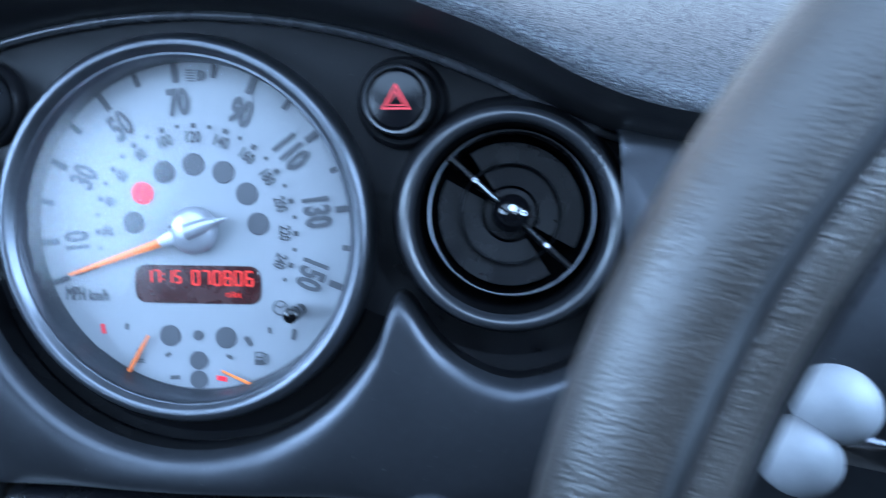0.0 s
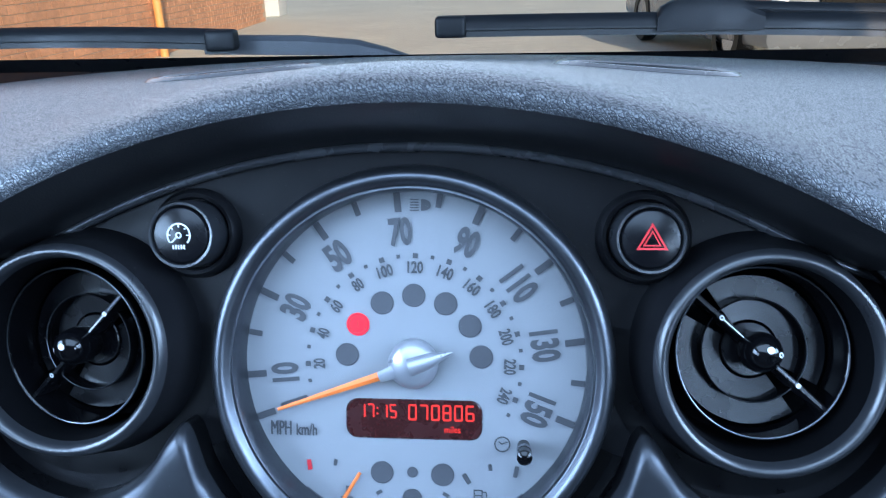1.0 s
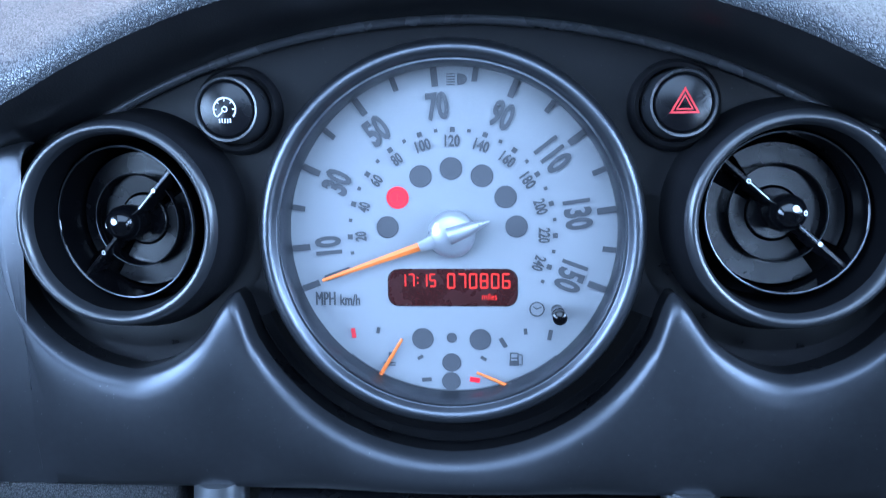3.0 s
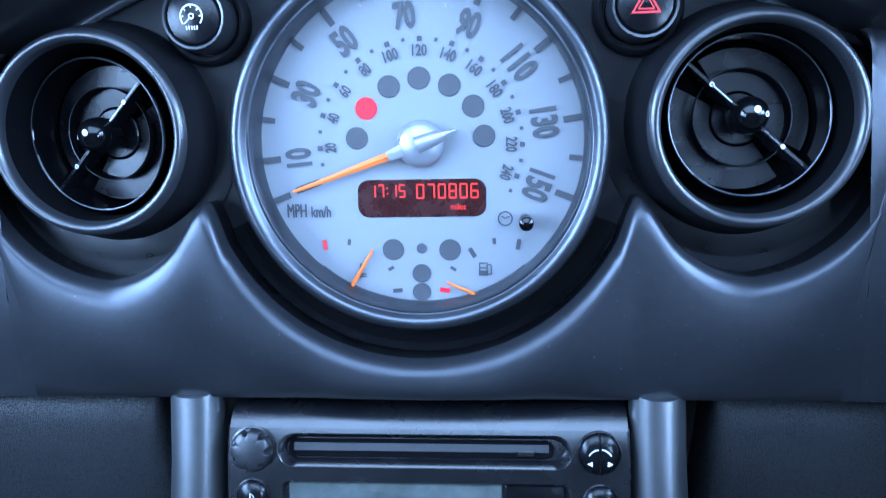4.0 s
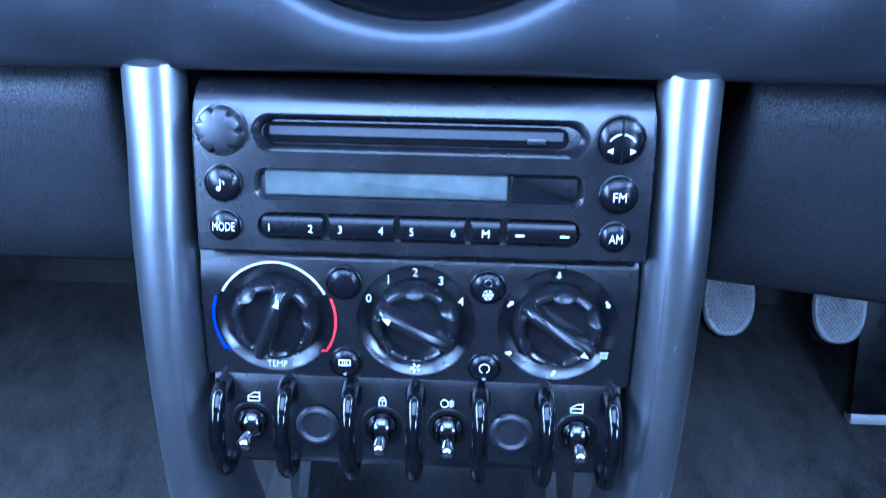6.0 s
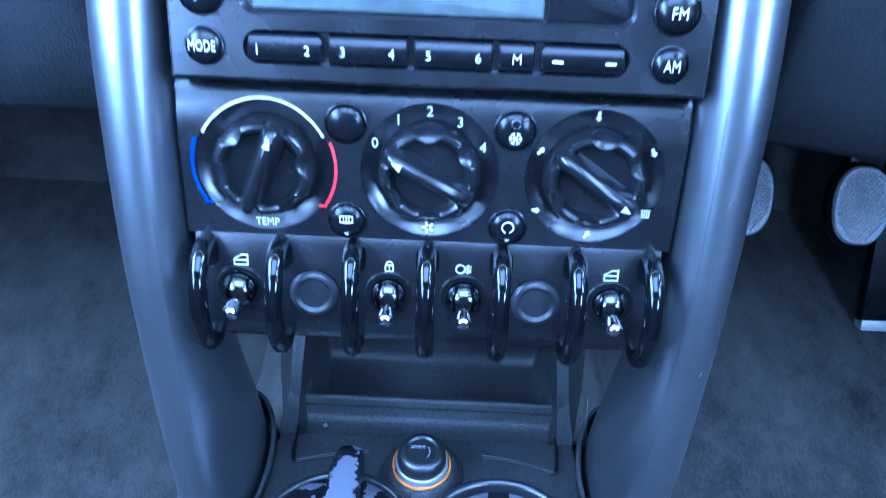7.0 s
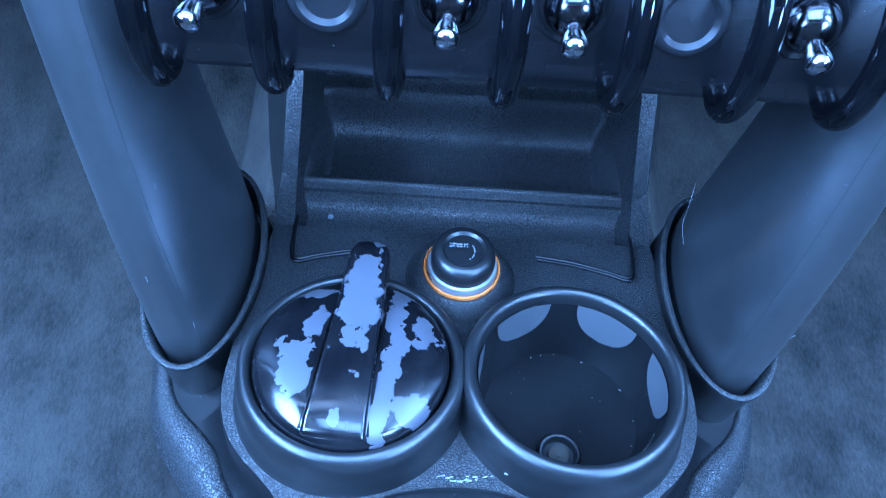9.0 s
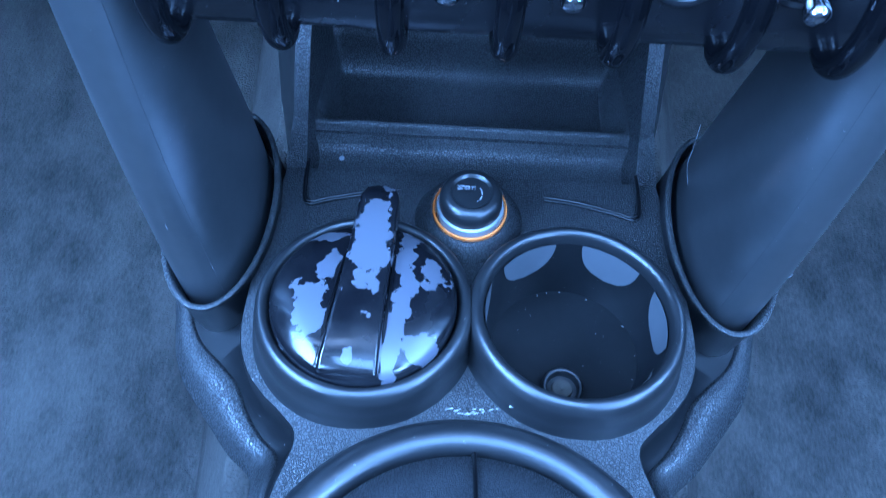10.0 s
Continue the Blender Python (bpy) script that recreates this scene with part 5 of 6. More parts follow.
# plan of one half, from the gear lever back to the tray: deck edge, valley floor, inner foot, crest and outer wall of the flank
PLAN = (((0.070, -0.300), (0.0715, -0.300), (0.073, -0.300), (0.075, -0.300), (0.080, -0.300), 0.0),
        ((0.072, -0.262), (0.0735, -0.262), (0.0755, -0.262), (0.078, -0.262), (0.083, -0.262), 0.0),
        ((0.0715, -0.238), (0.0730, -0.237), (0.0750, -0.235), (0.079, -0.236), (0.085, -0.240), 0.15),
        ((0.0660, -0.2160), (0.0685, -0.2185), (0.0765, -0.2205), (0.0830, -0.2235), (0.0905, -0.2280), 0.9),
        ((0.0730, -0.2060), (0.0765, -0.2085), (0.0860, -0.2110), (0.0940, -0.2140), (0.1025, -0.2180), 1.0),
        ((0.0825, -0.1975), (0.0860, -0.1995), (0.0935, -0.2010), (0.1040, -0.2025), (0.1130, -0.2060), 1.0),
        ((0.0905, -0.1870), (0.0940, -0.1885), (0.1000, -0.1890), (0.1130, -0.1905), (0.1230, -0.1940), 1.0),
        ((0.0955, -0.1720), (0.0995, -0.1740), (0.1080, -0.1805), (0.1210, -0.1815), (0.1310, -0.1835), 1.0),
        ((0.0960, -0.1500), (0.1000, -0.1530), (0.1240, -0.1640), (0.1320, -0.1640), (0.1385, -0.1650), 1.0),
        ((0.0935, -0.1250), (0.1000, -0.1250), (0.1330, -0.1320), (0.1375, -0.1320), (0.1410, -0.1330), 0.9),
        ((0.0915, -0.1000), (0.0980, -0.0980), (0.1300, -0.0950), (0.1350, -0.0930), (0.1380, -0.0910), 0.9),
        ((0.0900, -0.0830), (0.0960, -0.0780), (0.1160, -0.0720), (0.1200, -0.0690), (0.1220, -0.0670), 0.9))


def flank(col, dz, shift=0.0):
    """One line along both flanks: a column of the plan at a depth below the deck (deeper where the valley opens)."""
    half_line = []
    for row in PLAN:
        x, y = row[col]
        f = row[5]
        half_line.append(Vector((x + shift, y, deck(y) - (dz[0] + (dz[1] - dz[0]) * f))))
    right_side = spline(half_line, 5)
    return [Vector((-p.x, p.y, p.z)) for p in right_side[::-1]] + right_side


deck_edge = flank(0, (0.003, 0.003))
valley = [deck_edge, flank(0, (0.0045, 0.0065), 0.0012), flank(1, (0.005, 0.0270)), flank(2, (0.007, 0.0330))]
crest = [flank(2, (0.007, 0.0330)), flank(2, (0.0075, 0.0318), 0.0008), flank(2, (0.008, 0.0312), 0.0022), flank(3, (0.010, 0.0330), -0.0012), flank(3, (0.013, 0.0365), 0.0025), flank(4, (0.020, 0.045), -0.001), flank(4, (0.035, 0.070), 0.001)]
low_line = [Vector((p.x * 1.01, p.y, 0.34)) for p in crest[-1]]
foot = [Vector((p.x * 1.04, p.y, 0.236)) for p in crest[-1]]
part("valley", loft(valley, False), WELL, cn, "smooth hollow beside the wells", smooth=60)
part("flank", loft(crest + [low_line, foot], False), CONSOLE, cn, "grained flank with a rounded crest", smooth=60)

# the deck between the rings: one sheet with two wells
bm = bmesh.new()
top = [bm.verts.new(p) for p in deck_edge]
edges = [bm.edges.new((top[i], top[(i + 1) % len(top)])) for i in range(len(top))]
for cx in (-0.0435, 0.0425):
    rim = []
    for i in range(48):
        t = 2 * math.pi * i / 48
        x, y = cx + 0.0385 * math.cos(t), -0.1612 + 0.0385 * math.sin(t) * 0.97
        rim.append(bm.verts.new((x, y, deck(y))))
    edges += [bm.edges.new((rim[i], rim[(i + 1) % 48])) for i in range(48)]
bmesh.ops.triangle_fill(bm, use_beauty=True, use_dissolve=False, edges=edges)
part("deck", bm, CONSOLE, cn, "grained plastic deck")
for cx in (-0.0435, 0.0425):
    part("well_ring", lathe([(0.0500, -0.034), (0.0478, -0.0215), (0.0466, -0.0185), (0.0456, -0.0160), (0.0450, -0.012), (0.0446, -0.006), (0.0436, -0.0015), (0.0415, 0.0008), (0.0395, 0.0006), (0.0382, -0.0015), (0.0378, -0.006), (0.0374, -0.013)], 72), SMOOTH, cn, "smooth raised ring", CM @ pose(cx, -0.0012, 0), smooth=60)
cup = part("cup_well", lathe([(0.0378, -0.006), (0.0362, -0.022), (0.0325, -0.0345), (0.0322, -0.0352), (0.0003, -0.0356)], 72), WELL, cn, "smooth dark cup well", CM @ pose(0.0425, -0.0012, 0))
PADGREY = mat("pale_grey_tab", (0.055, 0.057, 0.062), 0.36, var=0.04, scale=20, rough_var=0.03)
for a in (120, 60, 2, 178):
    rows = []
    for i in range(10):
        t = i / 9
        hw = math.sqrt(max(0.0, 1 - t ** 2.2)) * 21
        z = -0.0055 - 0.0175 * t
        q = 0.0378 - (z + 0.006) / -0.016 * 0.0016 - 0.0006 if z > -0.022 else 0.0356
        rows.append([(q * math.cos(radians(a + f * hw)), q * math.sin(radians(a + f * hw)), z) for f in (-1, -0.5, 0, 0.5, 1)])
    part("grip_tab", loft(rows, False), PADGREY, cup, "pale half-moon grip tab")
sc = part("drain_cup", lathe([(0.0092, -0.0356), (0.0088, -0.0325), (0.0080, -0.0316), (0.0072, -0.0318), (0.0066, -0.0330), (0.0063, -0.0352), (0.0002, -0.0353)], 32), SMOOTH, cup, "small round boss", pose(-0.0020, -0.0180, 0))
part("screw", lathe([(0.0046, -0.0353), (0.0042, -0.0335), (0.0015, -0.0337), (0.0002, -0.0342)], 18), mat("rusty_steel", (0.03, 0.026, 0.02), 0.8, metal=0.0, var=0.5, scale=400), sc, "worn steel screw")
DUST = mat("pale_dust", (0.20, 0.20, 0.195), 0.9, var=0.3, scale=300)
flecks = bmesh.new()
rng = random.Random(4)
for i in range(7):
    a = rng.uniform(-40, 130)
    r = 0.0318 - abs(rng.gauss(0, 0.0006))
    box(rng.uniform(0.0003, 0.0012), 0.0004, 0.0003, (r * math.cos(radians(a)), r * math.sin(radians(a)), -0.0351), bm=flecks, turn=pose(0, 0, 0, 0, 0, rng.uniform(0, 180)))
part("crumbs", flecks, DUST, cup, "pale crumbs and dust", smooth=0)

smear = bmesh.new()
for i in range(20):
    a = rng.gauss(0, 1)
    box(rng.uniform(0.0006, 0.0026), rng.uniform(0.0003, 0.0007), 0.0002, (0.001 + 0.006 * a, -0.2035 + 0.0006 * a * a + rng.gauss(0, 0.0006), 0.4692 + 0.0006), bm=smear, turn=pose(0, 0, 0, -14, 0, rng.uniform(-25, 25)))
part("dust_smear", smear, DUST, cn, "pale dust smear on the deck", smooth=0)
# sockets of the tubes
for sx in (-1, 1):
    rows = []
    for k, (g, z) in enumerate(((1.32, -0.06), (1.22, -0.012), (1.24, -0.0015), (1.27, -0.0005), (1.25, 0.0012), (1.19, 0.0016), (1.13, 0.001), (1.08, -0.03))):
        row = []
        for i in range(40):
            t = 2 * math.pi * i / 40
            x, y = 0.1140 + (0.0200 + 0.020 * (g - 1)) * math.cos(t), -0.111 + (0.0480 + 0.020 * (g - 1)) * math.sin(t)
            row.append((sx * x, y, 0.455 - 0.10 * (y + 0.15) + z))
        rows.append(row)
    part("tube_socket", loft(rows[2:], True), CONSOLE, cn, "thin collar round the tube foot", smooth=60)
    part("socket_cup", loft(rows[:3], True), SMOOTH, cn, "smooth cup below the collar", smooth=60)

# open tray ahead of the wells
prof = [(-0.100, 0.4400), (-0.097, 0.4270), (-0.085, 0.4205), (-0.066, 0.4185), (-0.0590, 0.4205), (-0.0555, 0.4255), (-0.0530, 0.4245), (-0.0510, 0.4275), (-0.0485, 0.4285), (-0.0455, 0.4250), (-0.0350, 0.4080), (-0.0250, 0.4020), (-0.0060, 0.4015), (0.0020, 0.4050), (0.0065, 0.4150), (0.0090, 0.4235), (0.0120, 0.4275), (0.0170, 0.4285), (0.0220, 0.4330), (0.0280, 0.4600), (0.0320, 0.5100)]
trough = [(p.x, p.y) for p in spline([(y, z, 0) for y, z in prof], 3)]
rows = []
for x, k in ((-0.0850, 1.0), (-0.0815, 0.96), (-0.0795, 0.80), (-0.0765, 0.30), (-0.0750, 0.08), (-0.0730, 0.0), (0.0, 0.0), (0.0730, 0.0), (0.0750, 0.08), (0.0765, 0.30), (0.0795, 0.80), (0.0815, 0.96), (0.0850, 1.0)):
    rows.append([(x, y, z + k * max(0.0, 0.4285 - z) if -0.0485 < y < 0.018 else z) for y, z in trough])
part("tray", loft(rows, False), CONSOLE, cn, "open grained tray")
for sx in (-1, 1):
    cheek = loft([[(sx * 0.0790, -0.112, 0.40), (sx * 0.0790, -0.112, 0.436), (sx * 0.0820, -0.075, 0.4335), (sx * 0.0825, -0.06, 0.440), (sx * 0.0795, -0.03, 0.475), (sx * 0.0780, 0.03, 0.52), (sx * 0.0780, 0.03, 0.38)], [(sx * 0.0900, -0.112, 0.40), (sx * 0.0900, -0.112, 0.434), (sx * 0.0915, -0.075, 0.4345), (sx * 0.0900, -0.055, 0.441), (sx * 0.0870, -0.028, 0.476), (sx * 0.0850, 0.03, 0.52), (sx * 0.0850, 0.03, 0.38)]], True, True, True)
    part("tray_cheek", cheek, CONSOLE, cn, "grained tray side", smooth=30)
    part("side_panel", loft([[(sx * 0.088, -0.06, 0.43), (sx * 0.092, 0.05, 0.53)], [(sx * 0.104, -0.055, 0.38), (sx * 0.118, 0.05, 0.42)], [(sx * 0.125, -0.055, 0.30), (sx * 0.135, 0.10, 0.25)]], False), SMOOTH, cn, "smooth tunnel side")
for sx in (-1, 1):
    rim_line = spline([(sx * x, y, deck(y)) for x, y in ((0.034, -0.0958), (0.050, -0.0980), (0.066, -0.1020), (0.0765, -0.1048), (0.0790, -0.0960), (0.0795, -0.0800))], 4)
    part("apron_edge", tube([p + Vector((0, 0.0008, -0.0002)) for p in rim_line], 0.0007, 8), WELL, cn, "soft edge of the tray apron")
    # thin dark rod on the deck draws the apron's shadow line
    part("apron_gap", tube([p + Vector((sx * 0.0004, -0.0008, 0.0)) for p in rim_line], 0.0007, 8), DARK, cn, "dark rod drawn as the shade below the apron's edge")
part("tray_dot", disc(0.0014, 0, 0.0006, 12), DIALGREY, cn, "", pose(-0.067, -0.0662, 0.4190))
hair = tube(spline([(0.0895, -0.0880, 0.500), (0.0900, -0.0925, 0.488), (0.0905, -0.0950, 0.479), (0.0935, -0.0990, 0.470)], 4), 0.00009, 5)
tagged(part("pet_hair", hair, DIALGREY), "single pale hair stuck to the tube", "hair")
part("tunnel", loft([[(-0.16, 0.40, 0.30), (-0.10, 0.36, 0.42), (0.10, 0.36, 0.42), (0.16, 0.40, 0.30)], [(-0.16, -0.6, 0.24), (-0.12, -0.6, 0.36), (0.12, -0.6, 0.36), (0.16, -0.6, 0.24)]], False), CARPET, cn, "carpeted tunnel", smooth=0)

# ---- ashtray with the peeling lid ----
def peeling(name, spots, level, scale=70):
    """Glossy black coat that has flaked off in ragged patches; spots: (x, y, half width, half length) where it has gone."""
    m = mat(name, (0.004, 0.004, 0.005), 0.20, var=0.2, scale=60, spec=0.6)
    n, l = m.node_tree.nodes, m.node_tree.links
    tc = n.new("ShaderNodeTexCoord")
    big = n.new("ShaderNodeTexNoise")
    big.inputs["Scale"].default_value, big.inputs["Detail"].default_value, big.inputs["Roughness"].default_value = scale, 7, 0.62
    l.new(tc.outputs["Object"], big.inputs["Vector"])
    best = None
    for x, y, w, h in spots:
        mp = n.new("ShaderNodeMapping")
        mp.inputs["Location"].default_value = (-x / w, -y / h, 0)
        mp.inputs["Scale"].default_value = (1 / w, 1 / h, 0)
        l.new(tc.outputs["Object"], mp.inputs["Vector"])
        ln = n.new("ShaderNodeVectorMath")
        ln.operation = 'LENGTH'
        l.new(mp.outputs[0], ln.inputs[0])
        if best is None:
            best = ln.outputs["Value"]
        else:
            mn = n.new("ShaderNodeMath")
            mn.operation = 'MINIMUM'
            l.new(best, mn.inputs[0])
            l.new(ln.outputs["Value"], mn.inputs[1])
            best = mn.outputs[0]
    sm = n.new("ShaderNodeMath")
    sm.operation = 'MULTIPLY_ADD'
    sm.inputs[1].default_value = -0.30
    l.new(best, sm.inputs[0])
    l.new(big.outputs["Fac"], sm.inputs[2])
    rag = n.new("ShaderNodeMapRange")
    rag.inputs["From Min"].default_value, rag.inputs["From Max"].default_value = level, level + 0.004
    l.new(sm.outputs[0], rag.inputs["Value"])
    bare = n.new("ShaderNodeBsdfPrincipled")
    bare.inputs["Base Color"].default_value = (0.085, 0.084, 0.100, 1)
    bare.inputs["Roughness"].default_value = 0.36
    bare.inputs["Metallic"].default_value = 0.3
    mx = n.new("ShaderNodeMixShader")
    l.new(rag.outputs[0], mx.inputs[0])
    l.new(n["Principled BSDF"].outputs[0], mx.inputs[1])
    l.new(bare.outputs[0], mx.inputs[2])
    l.new(mx.outputs[0], n["Material Output"].inputs[0])
    hb = n.new("ShaderNodeBump")
    hb.inputs["Strength"].default_value, hb.inputs["Distance"].default_value, hb.invert = 0.6, 0.0002, True
    l.new(rag.outputs[0], hb.inputs["Height"])
    l.new(hb.outputs["Normal"], bare.inputs["Normal"])
    return m


PEEL = peeling("peeling_soft_coat", ((-0.0160, 0.008, 0.0060, 0.014), (-0.0200, -0.012, 0.0080, 0.016), (-0.021, 0.0255, 0.0085, 0.004), (0.0150, 0.010, 0.0055, 0.030), (0.0145, -0.020, 0.0050, 0.020), (0.0265, 0.014, 0.0075, 0.008), (0.0245, -0.0205, 0.0085, 0.0055)), 0.265, 95)
PEELBAR = peeling("peeling_bar_coat", ((0.000, 0.018, 0.0085, 0.026), (-0.001, -0.029, 0.0022, 0.003)), 0.235, 95)

ash = thing("ashtray", CM @ pose(-0.0435, -0.0025, 0, 0, 0, -5), "round ashtray with a peeling glossy black lid", "ashtray")
part("pot", lathe([(0.0368, -0.030), (0.0372, -0.004), (0.0366, 0.0006), (0.0356, 0.0002)], 56, cap0=True), GLOSS, ash, "black pot")
part("lid", lathe([(0.0373, -0.001), (0.0371, 0.0022), (0.0345, 0.0052), (0.0260, 0.0078), (0.0150, 0.0092), (0.0003, 0.0096)], 64), PEEL, ash, "domed lid with flaking black coat", smooth=60)
sec = []
for y, w, z0, h in ((-0.0352, 0.0105, 0.0005, 0.0045), (-0.0345, 0.0115, 0.0005, 0.0060), (-0.030, 0.0112, 0.001, 0.0085), (-0.015, 0.0102, 0.001, 0.0110), (0.010, 0.0092, 0.002, 0.0130), (0.030, 0.0086, 0.004, 0.0165), (0.0400, 0.0082, 0.006, 0.0190), (0.0445, 0.0066, 0.009, 0.0188), (0.0462, 0.0040, 0.011, 0.0180)):
    sec.append([(x, y, z) for x, z in rounded(-w, z0, w, h, min(0.0018, (h - z0) * 0.45), 3)])
part("handle", loft(sec, True, True, True), PEELBAR, ash, "raised bar handle with flaking black coat")
for s in (-1, 1):
    part("groove", tube([(s * 0.0120, -0.033, 0.0045), (s * 0.0112, -0.015, 0.0092), (s * 0.0102, 0.010, 0.0096), (s * 0.0096, 0.031, 0.0052)], 0.0007, 6), DARK, ash)

# ---- cigarette lighter ----
lt = thing("cigarette_lighter", pose(-0.0015, -0.1095, 0.4530, -8, 0, 0), "black cigarette lighter in a socket with an orange ring", "lighter")
part("mound", lathe([(0.027, -0.012), (0.0225, -0.0040), (0.0195, 0.0004), (0.0180, 0.0014), (0.0168, 0.0012)], 40), CONSOLE, lt, "grained plastic mound")
part("orange_ring", lathe([(0.0170, 0.000), (0.0169, 0.0028), (0.0163, 0.0034), (0.0158, 0.0026), (0.0157, 0.0)], 48), mat("amber_plastic", (0.55, 0.17, 0.03), 0.3, var=0.15, scale=90), lt, "amber glow ring")
part("collar", lathe([(0.0157, 0.0), (0.0155, 0.0040), (0.0150, 0.0058), (0.0140, 0.0062)], 48), mat("satin_alloy", (0.30, 0.31, 0.32), 0.35, metal=0.6, var=0.1, scale=90), lt, "satin metal collar")
capl = part("cap", lathe([(0.0138, 0.0040), (0.0141, 0.0085), (0.0138, 0.0120), (0.0127, 0.0145), (0.0110, 0.0156), (0.0094, 0.0158), (0.0088, 0.0152), (0.0083, 0.0146), (0.0003, 0.0149)], 48), SMOOTH, lt, "black pull cap")
worn = bmesh.new()
rng = random.Random(9)
for i in range(13):
    for row in range(2):
        if rng.random() < 0.8:
            box(rng.uniform(0.0003, 0.0007), rng.uniform(0.0004, 0.0009), 0.0002, (-0.0060 + i * 0.00062, 0.0030 - row * 0.0012 + rng.uniform(-0.0002, 0.0002), 0.01500), bm=worn)
for i in range(12):
    a = radians(35 - i * 9)
    if rng.random() < 0.75:
        box(0.0005, rng.uniform(0.0004, 0.0008), 0.0002, (0.0046 * math.cos(a), 0.0050 * math.sin(a) - 0.0005, 0.01500), bm=worn)
part("worn_symbol", worn, DIALGREY, capl, "worn pale symbol", smooth=0)

# ---- gear lever boot ----
gb = thing("gear_boot", pose(0, -0.284, 0.492, -14, 0, 0), "black leather gear lever boot in a smooth ring", "gear boot")
part("ring", lathe([(0.084, -0.016), (0.0815, -0.004), (0.0775, 0.0015), (0.0725, 0.0020), (0.0685, -0.0005), (0.0665, -0.006)], 72), SMOOTH, gb, "smooth console ring", smooth=60)
rows = []
for r, z in ((0.0670, -0.006), (0.0655, 0.0005), (0.060, 0.006), (0.050, 0.012), (0.038, 0.022), (0.028, 0.038), (0.020, 0.058), (0.016, 0.070)):
    rows.append([((r + 0.0018 * math.sin(7 * t + z * 90) * min(1, z * 60 if z > 0 else 0)) * math.cos(t), r * math.sin(t) - 0.75 * max(0, z), z) for t in (2 * math.pi * i / 64 for i in range(64))])
boot = part("boot", loft(rows, True, False, True), BOOT, gb, "folded leather boot", smooth=60)
part("seam", tube([(0.002, 0.0668, -0.003), (0.002, 0.0656, 0.0018), (0.002, 0.0560, 0.0068), (0.002, 0.0412, 0.0128), (0.002, 0.0218, 0.0228)], 0.0009, 6), DARK, boot)
part("lever", tube([(0, -0.052, 0.066), (0, -0.068, 0.090)], 0.006, 12), GLOSS, gb)

# ---- pedals ----


def pedal(x, y, z, w, h, m, label):
    p = thing("pedal", pose(x, y, z, 52, 0, 0), label, "pedal", "pedals")
    oval = [(w / 2 * math.copysign(abs(math.cos(t)) ** 0.8, math.cos(t)), h / 2 + h / 2 * math.copysign(abs(math.sin(t)) ** 0.9, math.sin(t))) for t in (2 * math.pi * i / 48 for i in range(48))]
    part("rubber", slab(inset(oval, -0.003), -0.004, 0.008, 0.003), DARK, p, "black rubber backing")
    pad = part("pad", slab(oval, 0.006, 0.012, 0.002), m, p, "worn metal pad")
    studs, faces = [], []
    q = 0.0042
    for i in range(-9, 10):
        for j in range(0, 26):
            cx, cy = i * q + (q / 2 if j % 2 else 0), 0.003 + j * q * 0.62
            if (cx / (w / 2 - 0.004)) ** 2 + ((cy - h / 2) / (h / 2 - 0.004)) ** 2 < 1:
                k = len(studs)
                studs += [(cx - q * 0.42, cy, 0.0119), (cx, cy - q * 0.5, 0.0119), (cx + q * 0.42, cy, 0.0119), (cx, cy + q * 0.5, 0.0119), (cx, cy, 0.0136)]
                faces += [(k, k + 1, k + 4), (k + 1, k + 2, k + 4), (k + 2, k + 3, k + 4), (k + 3, k, k + 4)]
    tread = bpy.data.meshes.new("tread")
    tread.from_pydata(studs, [], faces)
    tread.materials.append(m)
    part("tread", tread, m, pad, "diamond-cut tread")["kind"] = "stuff"
    part("arm", box(0.016, 0.26, 0.02, (0, h * 0.5 + 0.12, -0.014), 0.004), DARK, p)
    return p


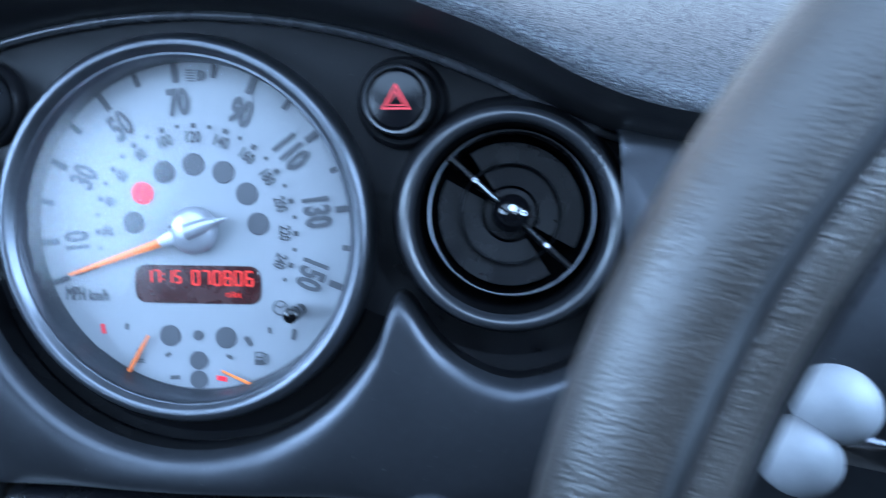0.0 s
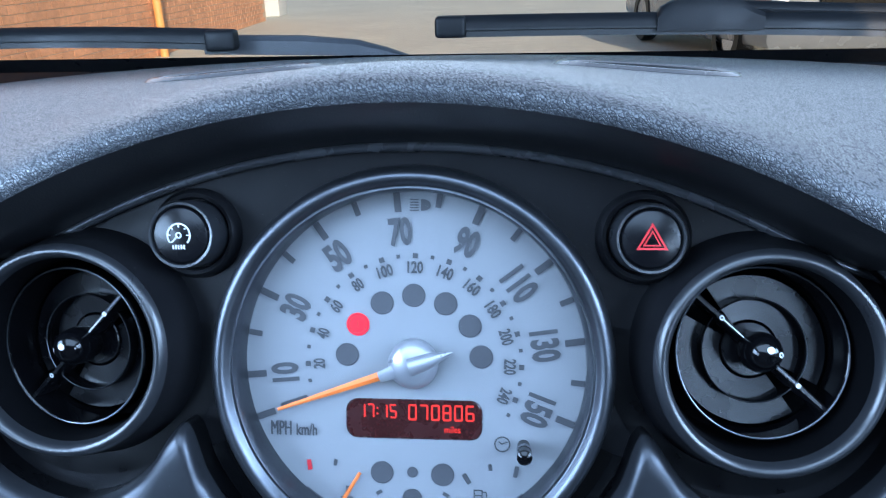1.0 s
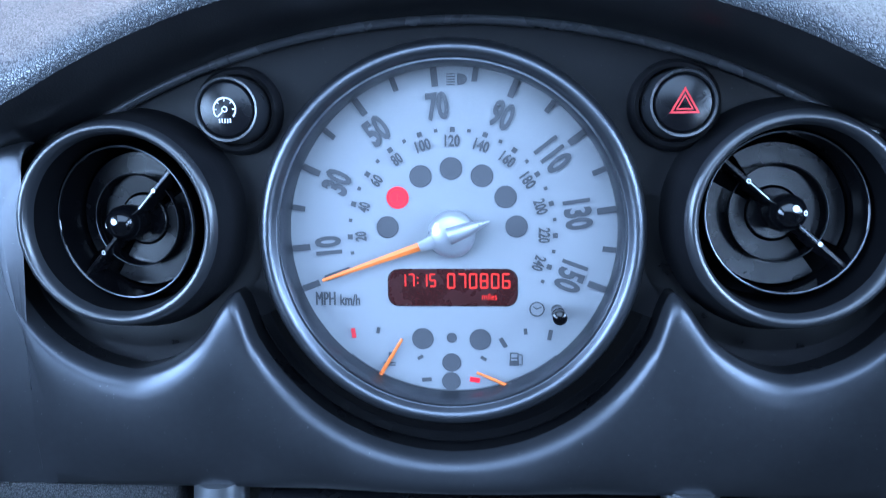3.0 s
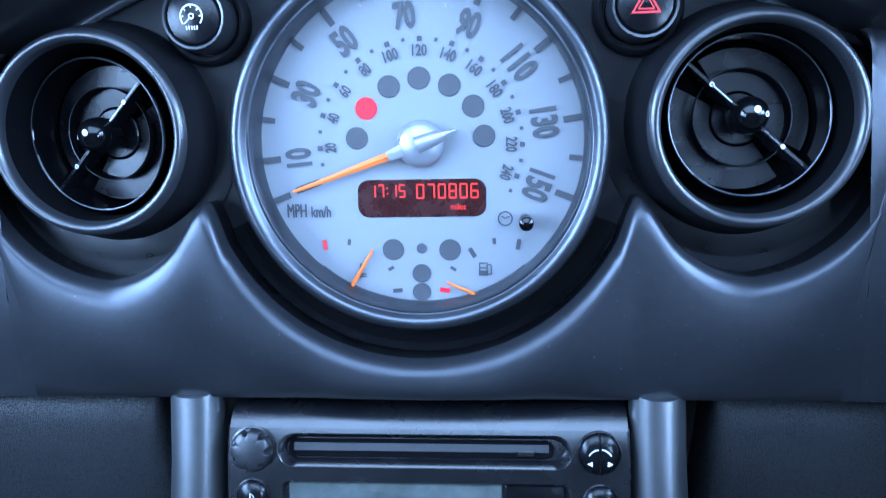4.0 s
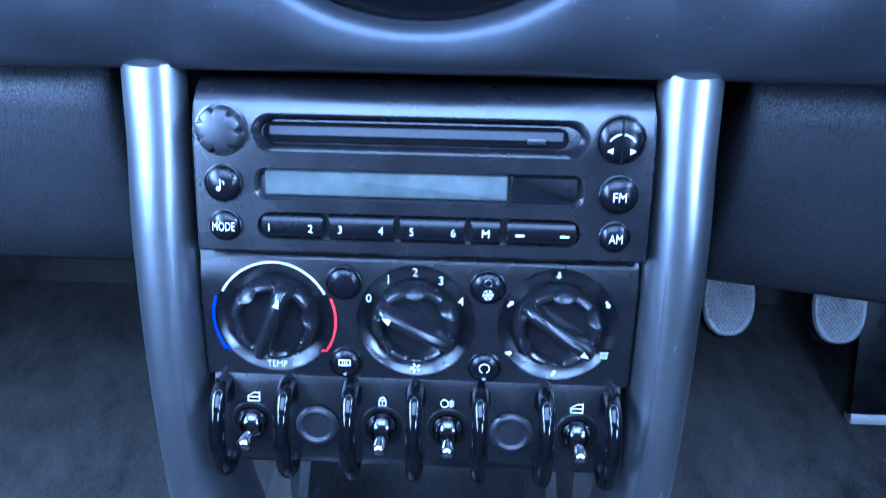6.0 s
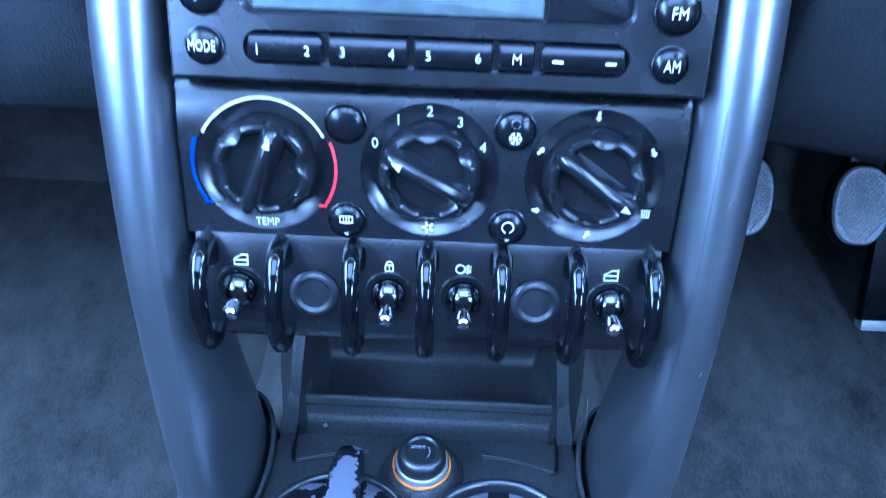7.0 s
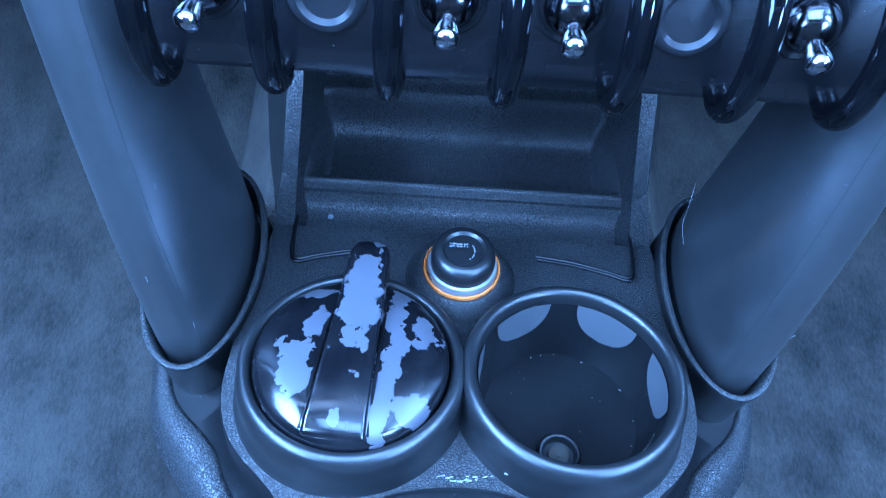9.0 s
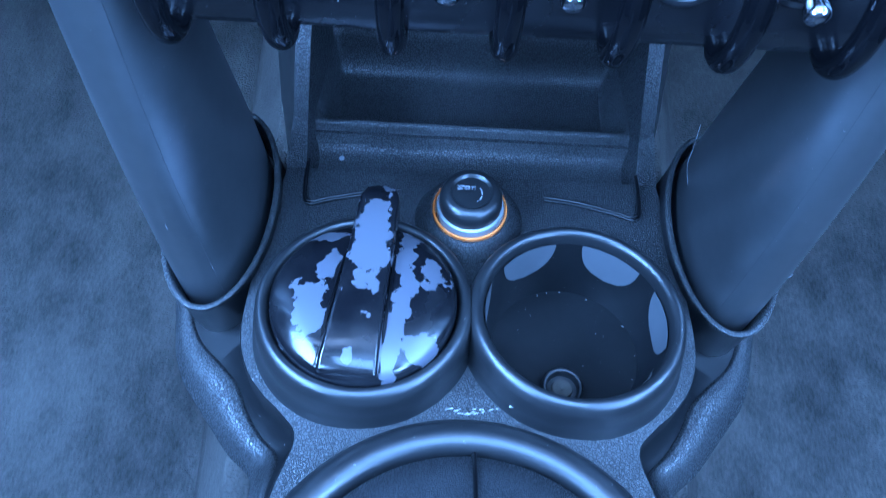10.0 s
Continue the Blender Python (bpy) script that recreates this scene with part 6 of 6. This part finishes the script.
pedal(0.2850, 0.195, 0.3560, 0.052, 0.075, STEEL, "worn metal clutch pedal hanging in the footwell")
pedal(0.3960, 0.195, 0.3500, 0.054, 0.075, STEEL, "worn metal brake pedal hanging in the footwell")
gp = thing("accelerator", pose(0.4800, 0.19, 0.236, 58, 0, 0), "black accelerator pedal with a silver edge", "pedal")
part("pad", box(0.075, 0.17, 0.014, (0, 0.09, 0.01), 0.004), DARK, gp)
part("edge", box(0.075, 0.012, 0.016, (0, 0.004, 0.011), 0.003), STEEL, gp, "silver lower edge")

# ---- steering wheel ----
st = thing("steering_wheel", pose(0.3482, -0.2271, 0.8816, 72.2, 0, -5.4), "black leather steering wheel with a stitched seam", "steering wheel")
part("rim", lathe([(0.180 + 0.0165 * math.cos(t), 0.0165 * 0.95 * math.sin(t)) for t in (2 * math.pi * i / 28 for i in range(29))], 128), LEATHER, st, "worn black leather rim", smooth=60)
for a in (98, 142):
    part("seam", lathe([(0.180 + 0.0166 * math.cos(radians(a)) + 0.0017 * c, 0.0159 * math.sin(radians(a)) + 0.0012 * s) for c, s in ((1, 0), (0, 1), (-1, 0), (0, -1), (1, 0))], 128), DARK, st, "dark stitched seam")
for a in (0, 180, 270):
    part("spoke", box(0.125, 0.030, 0.014, (0.105, 0, -0.012), 0.005), STACK, st, "", pose(0, 0, 0, 0, 0, a))
part("airbag_cover", lathe([(0.070, -0.035), (0.072, 0.0), (0.066, 0.012), (0.045, 0.020), (0.001, 0.024)], 48), PAD, st, "round airbag cover")
part("column", lathe([(0.038, -0.034), (0.042, -0.30)], 24), DARK, st)

# ---- key ornament on the column ----
WHITEP = mat("white_plush", (0.15, 0.155, 0.165), 0.6, var=0.06, scale=60)
ko = thing("key_ornament", pose(0.249, -0.090, 0.841, 0, 12, 0), "white rounded key ornament on a metal key", "ornament")


def blob(rx, ry, rz):
    bm = bmesh.new()
    bmesh.ops.create_uvsphere(bm, u_segments=24, v_segments=14, radius=1)
    bmesh.ops.scale(bm, vec=(rx, ry, rz), verts=bm.verts)
    return bm


part("lobe", blob(0.0155, 0.013, 0.0135), WHITEP, ko, "", pose(0.002, 0, -0.006, 0, 30, 0))
part("lobe", blob(0.0155, 0.013, 0.0135), WHITEP, ko, "", pose(0.0105, 0.008, 0.0125, 0, 20, 0))
part("key", box(0.05, 0.006, 0.012, (0.03, 0.02, -0.012), 0.002), CHROME, ko)
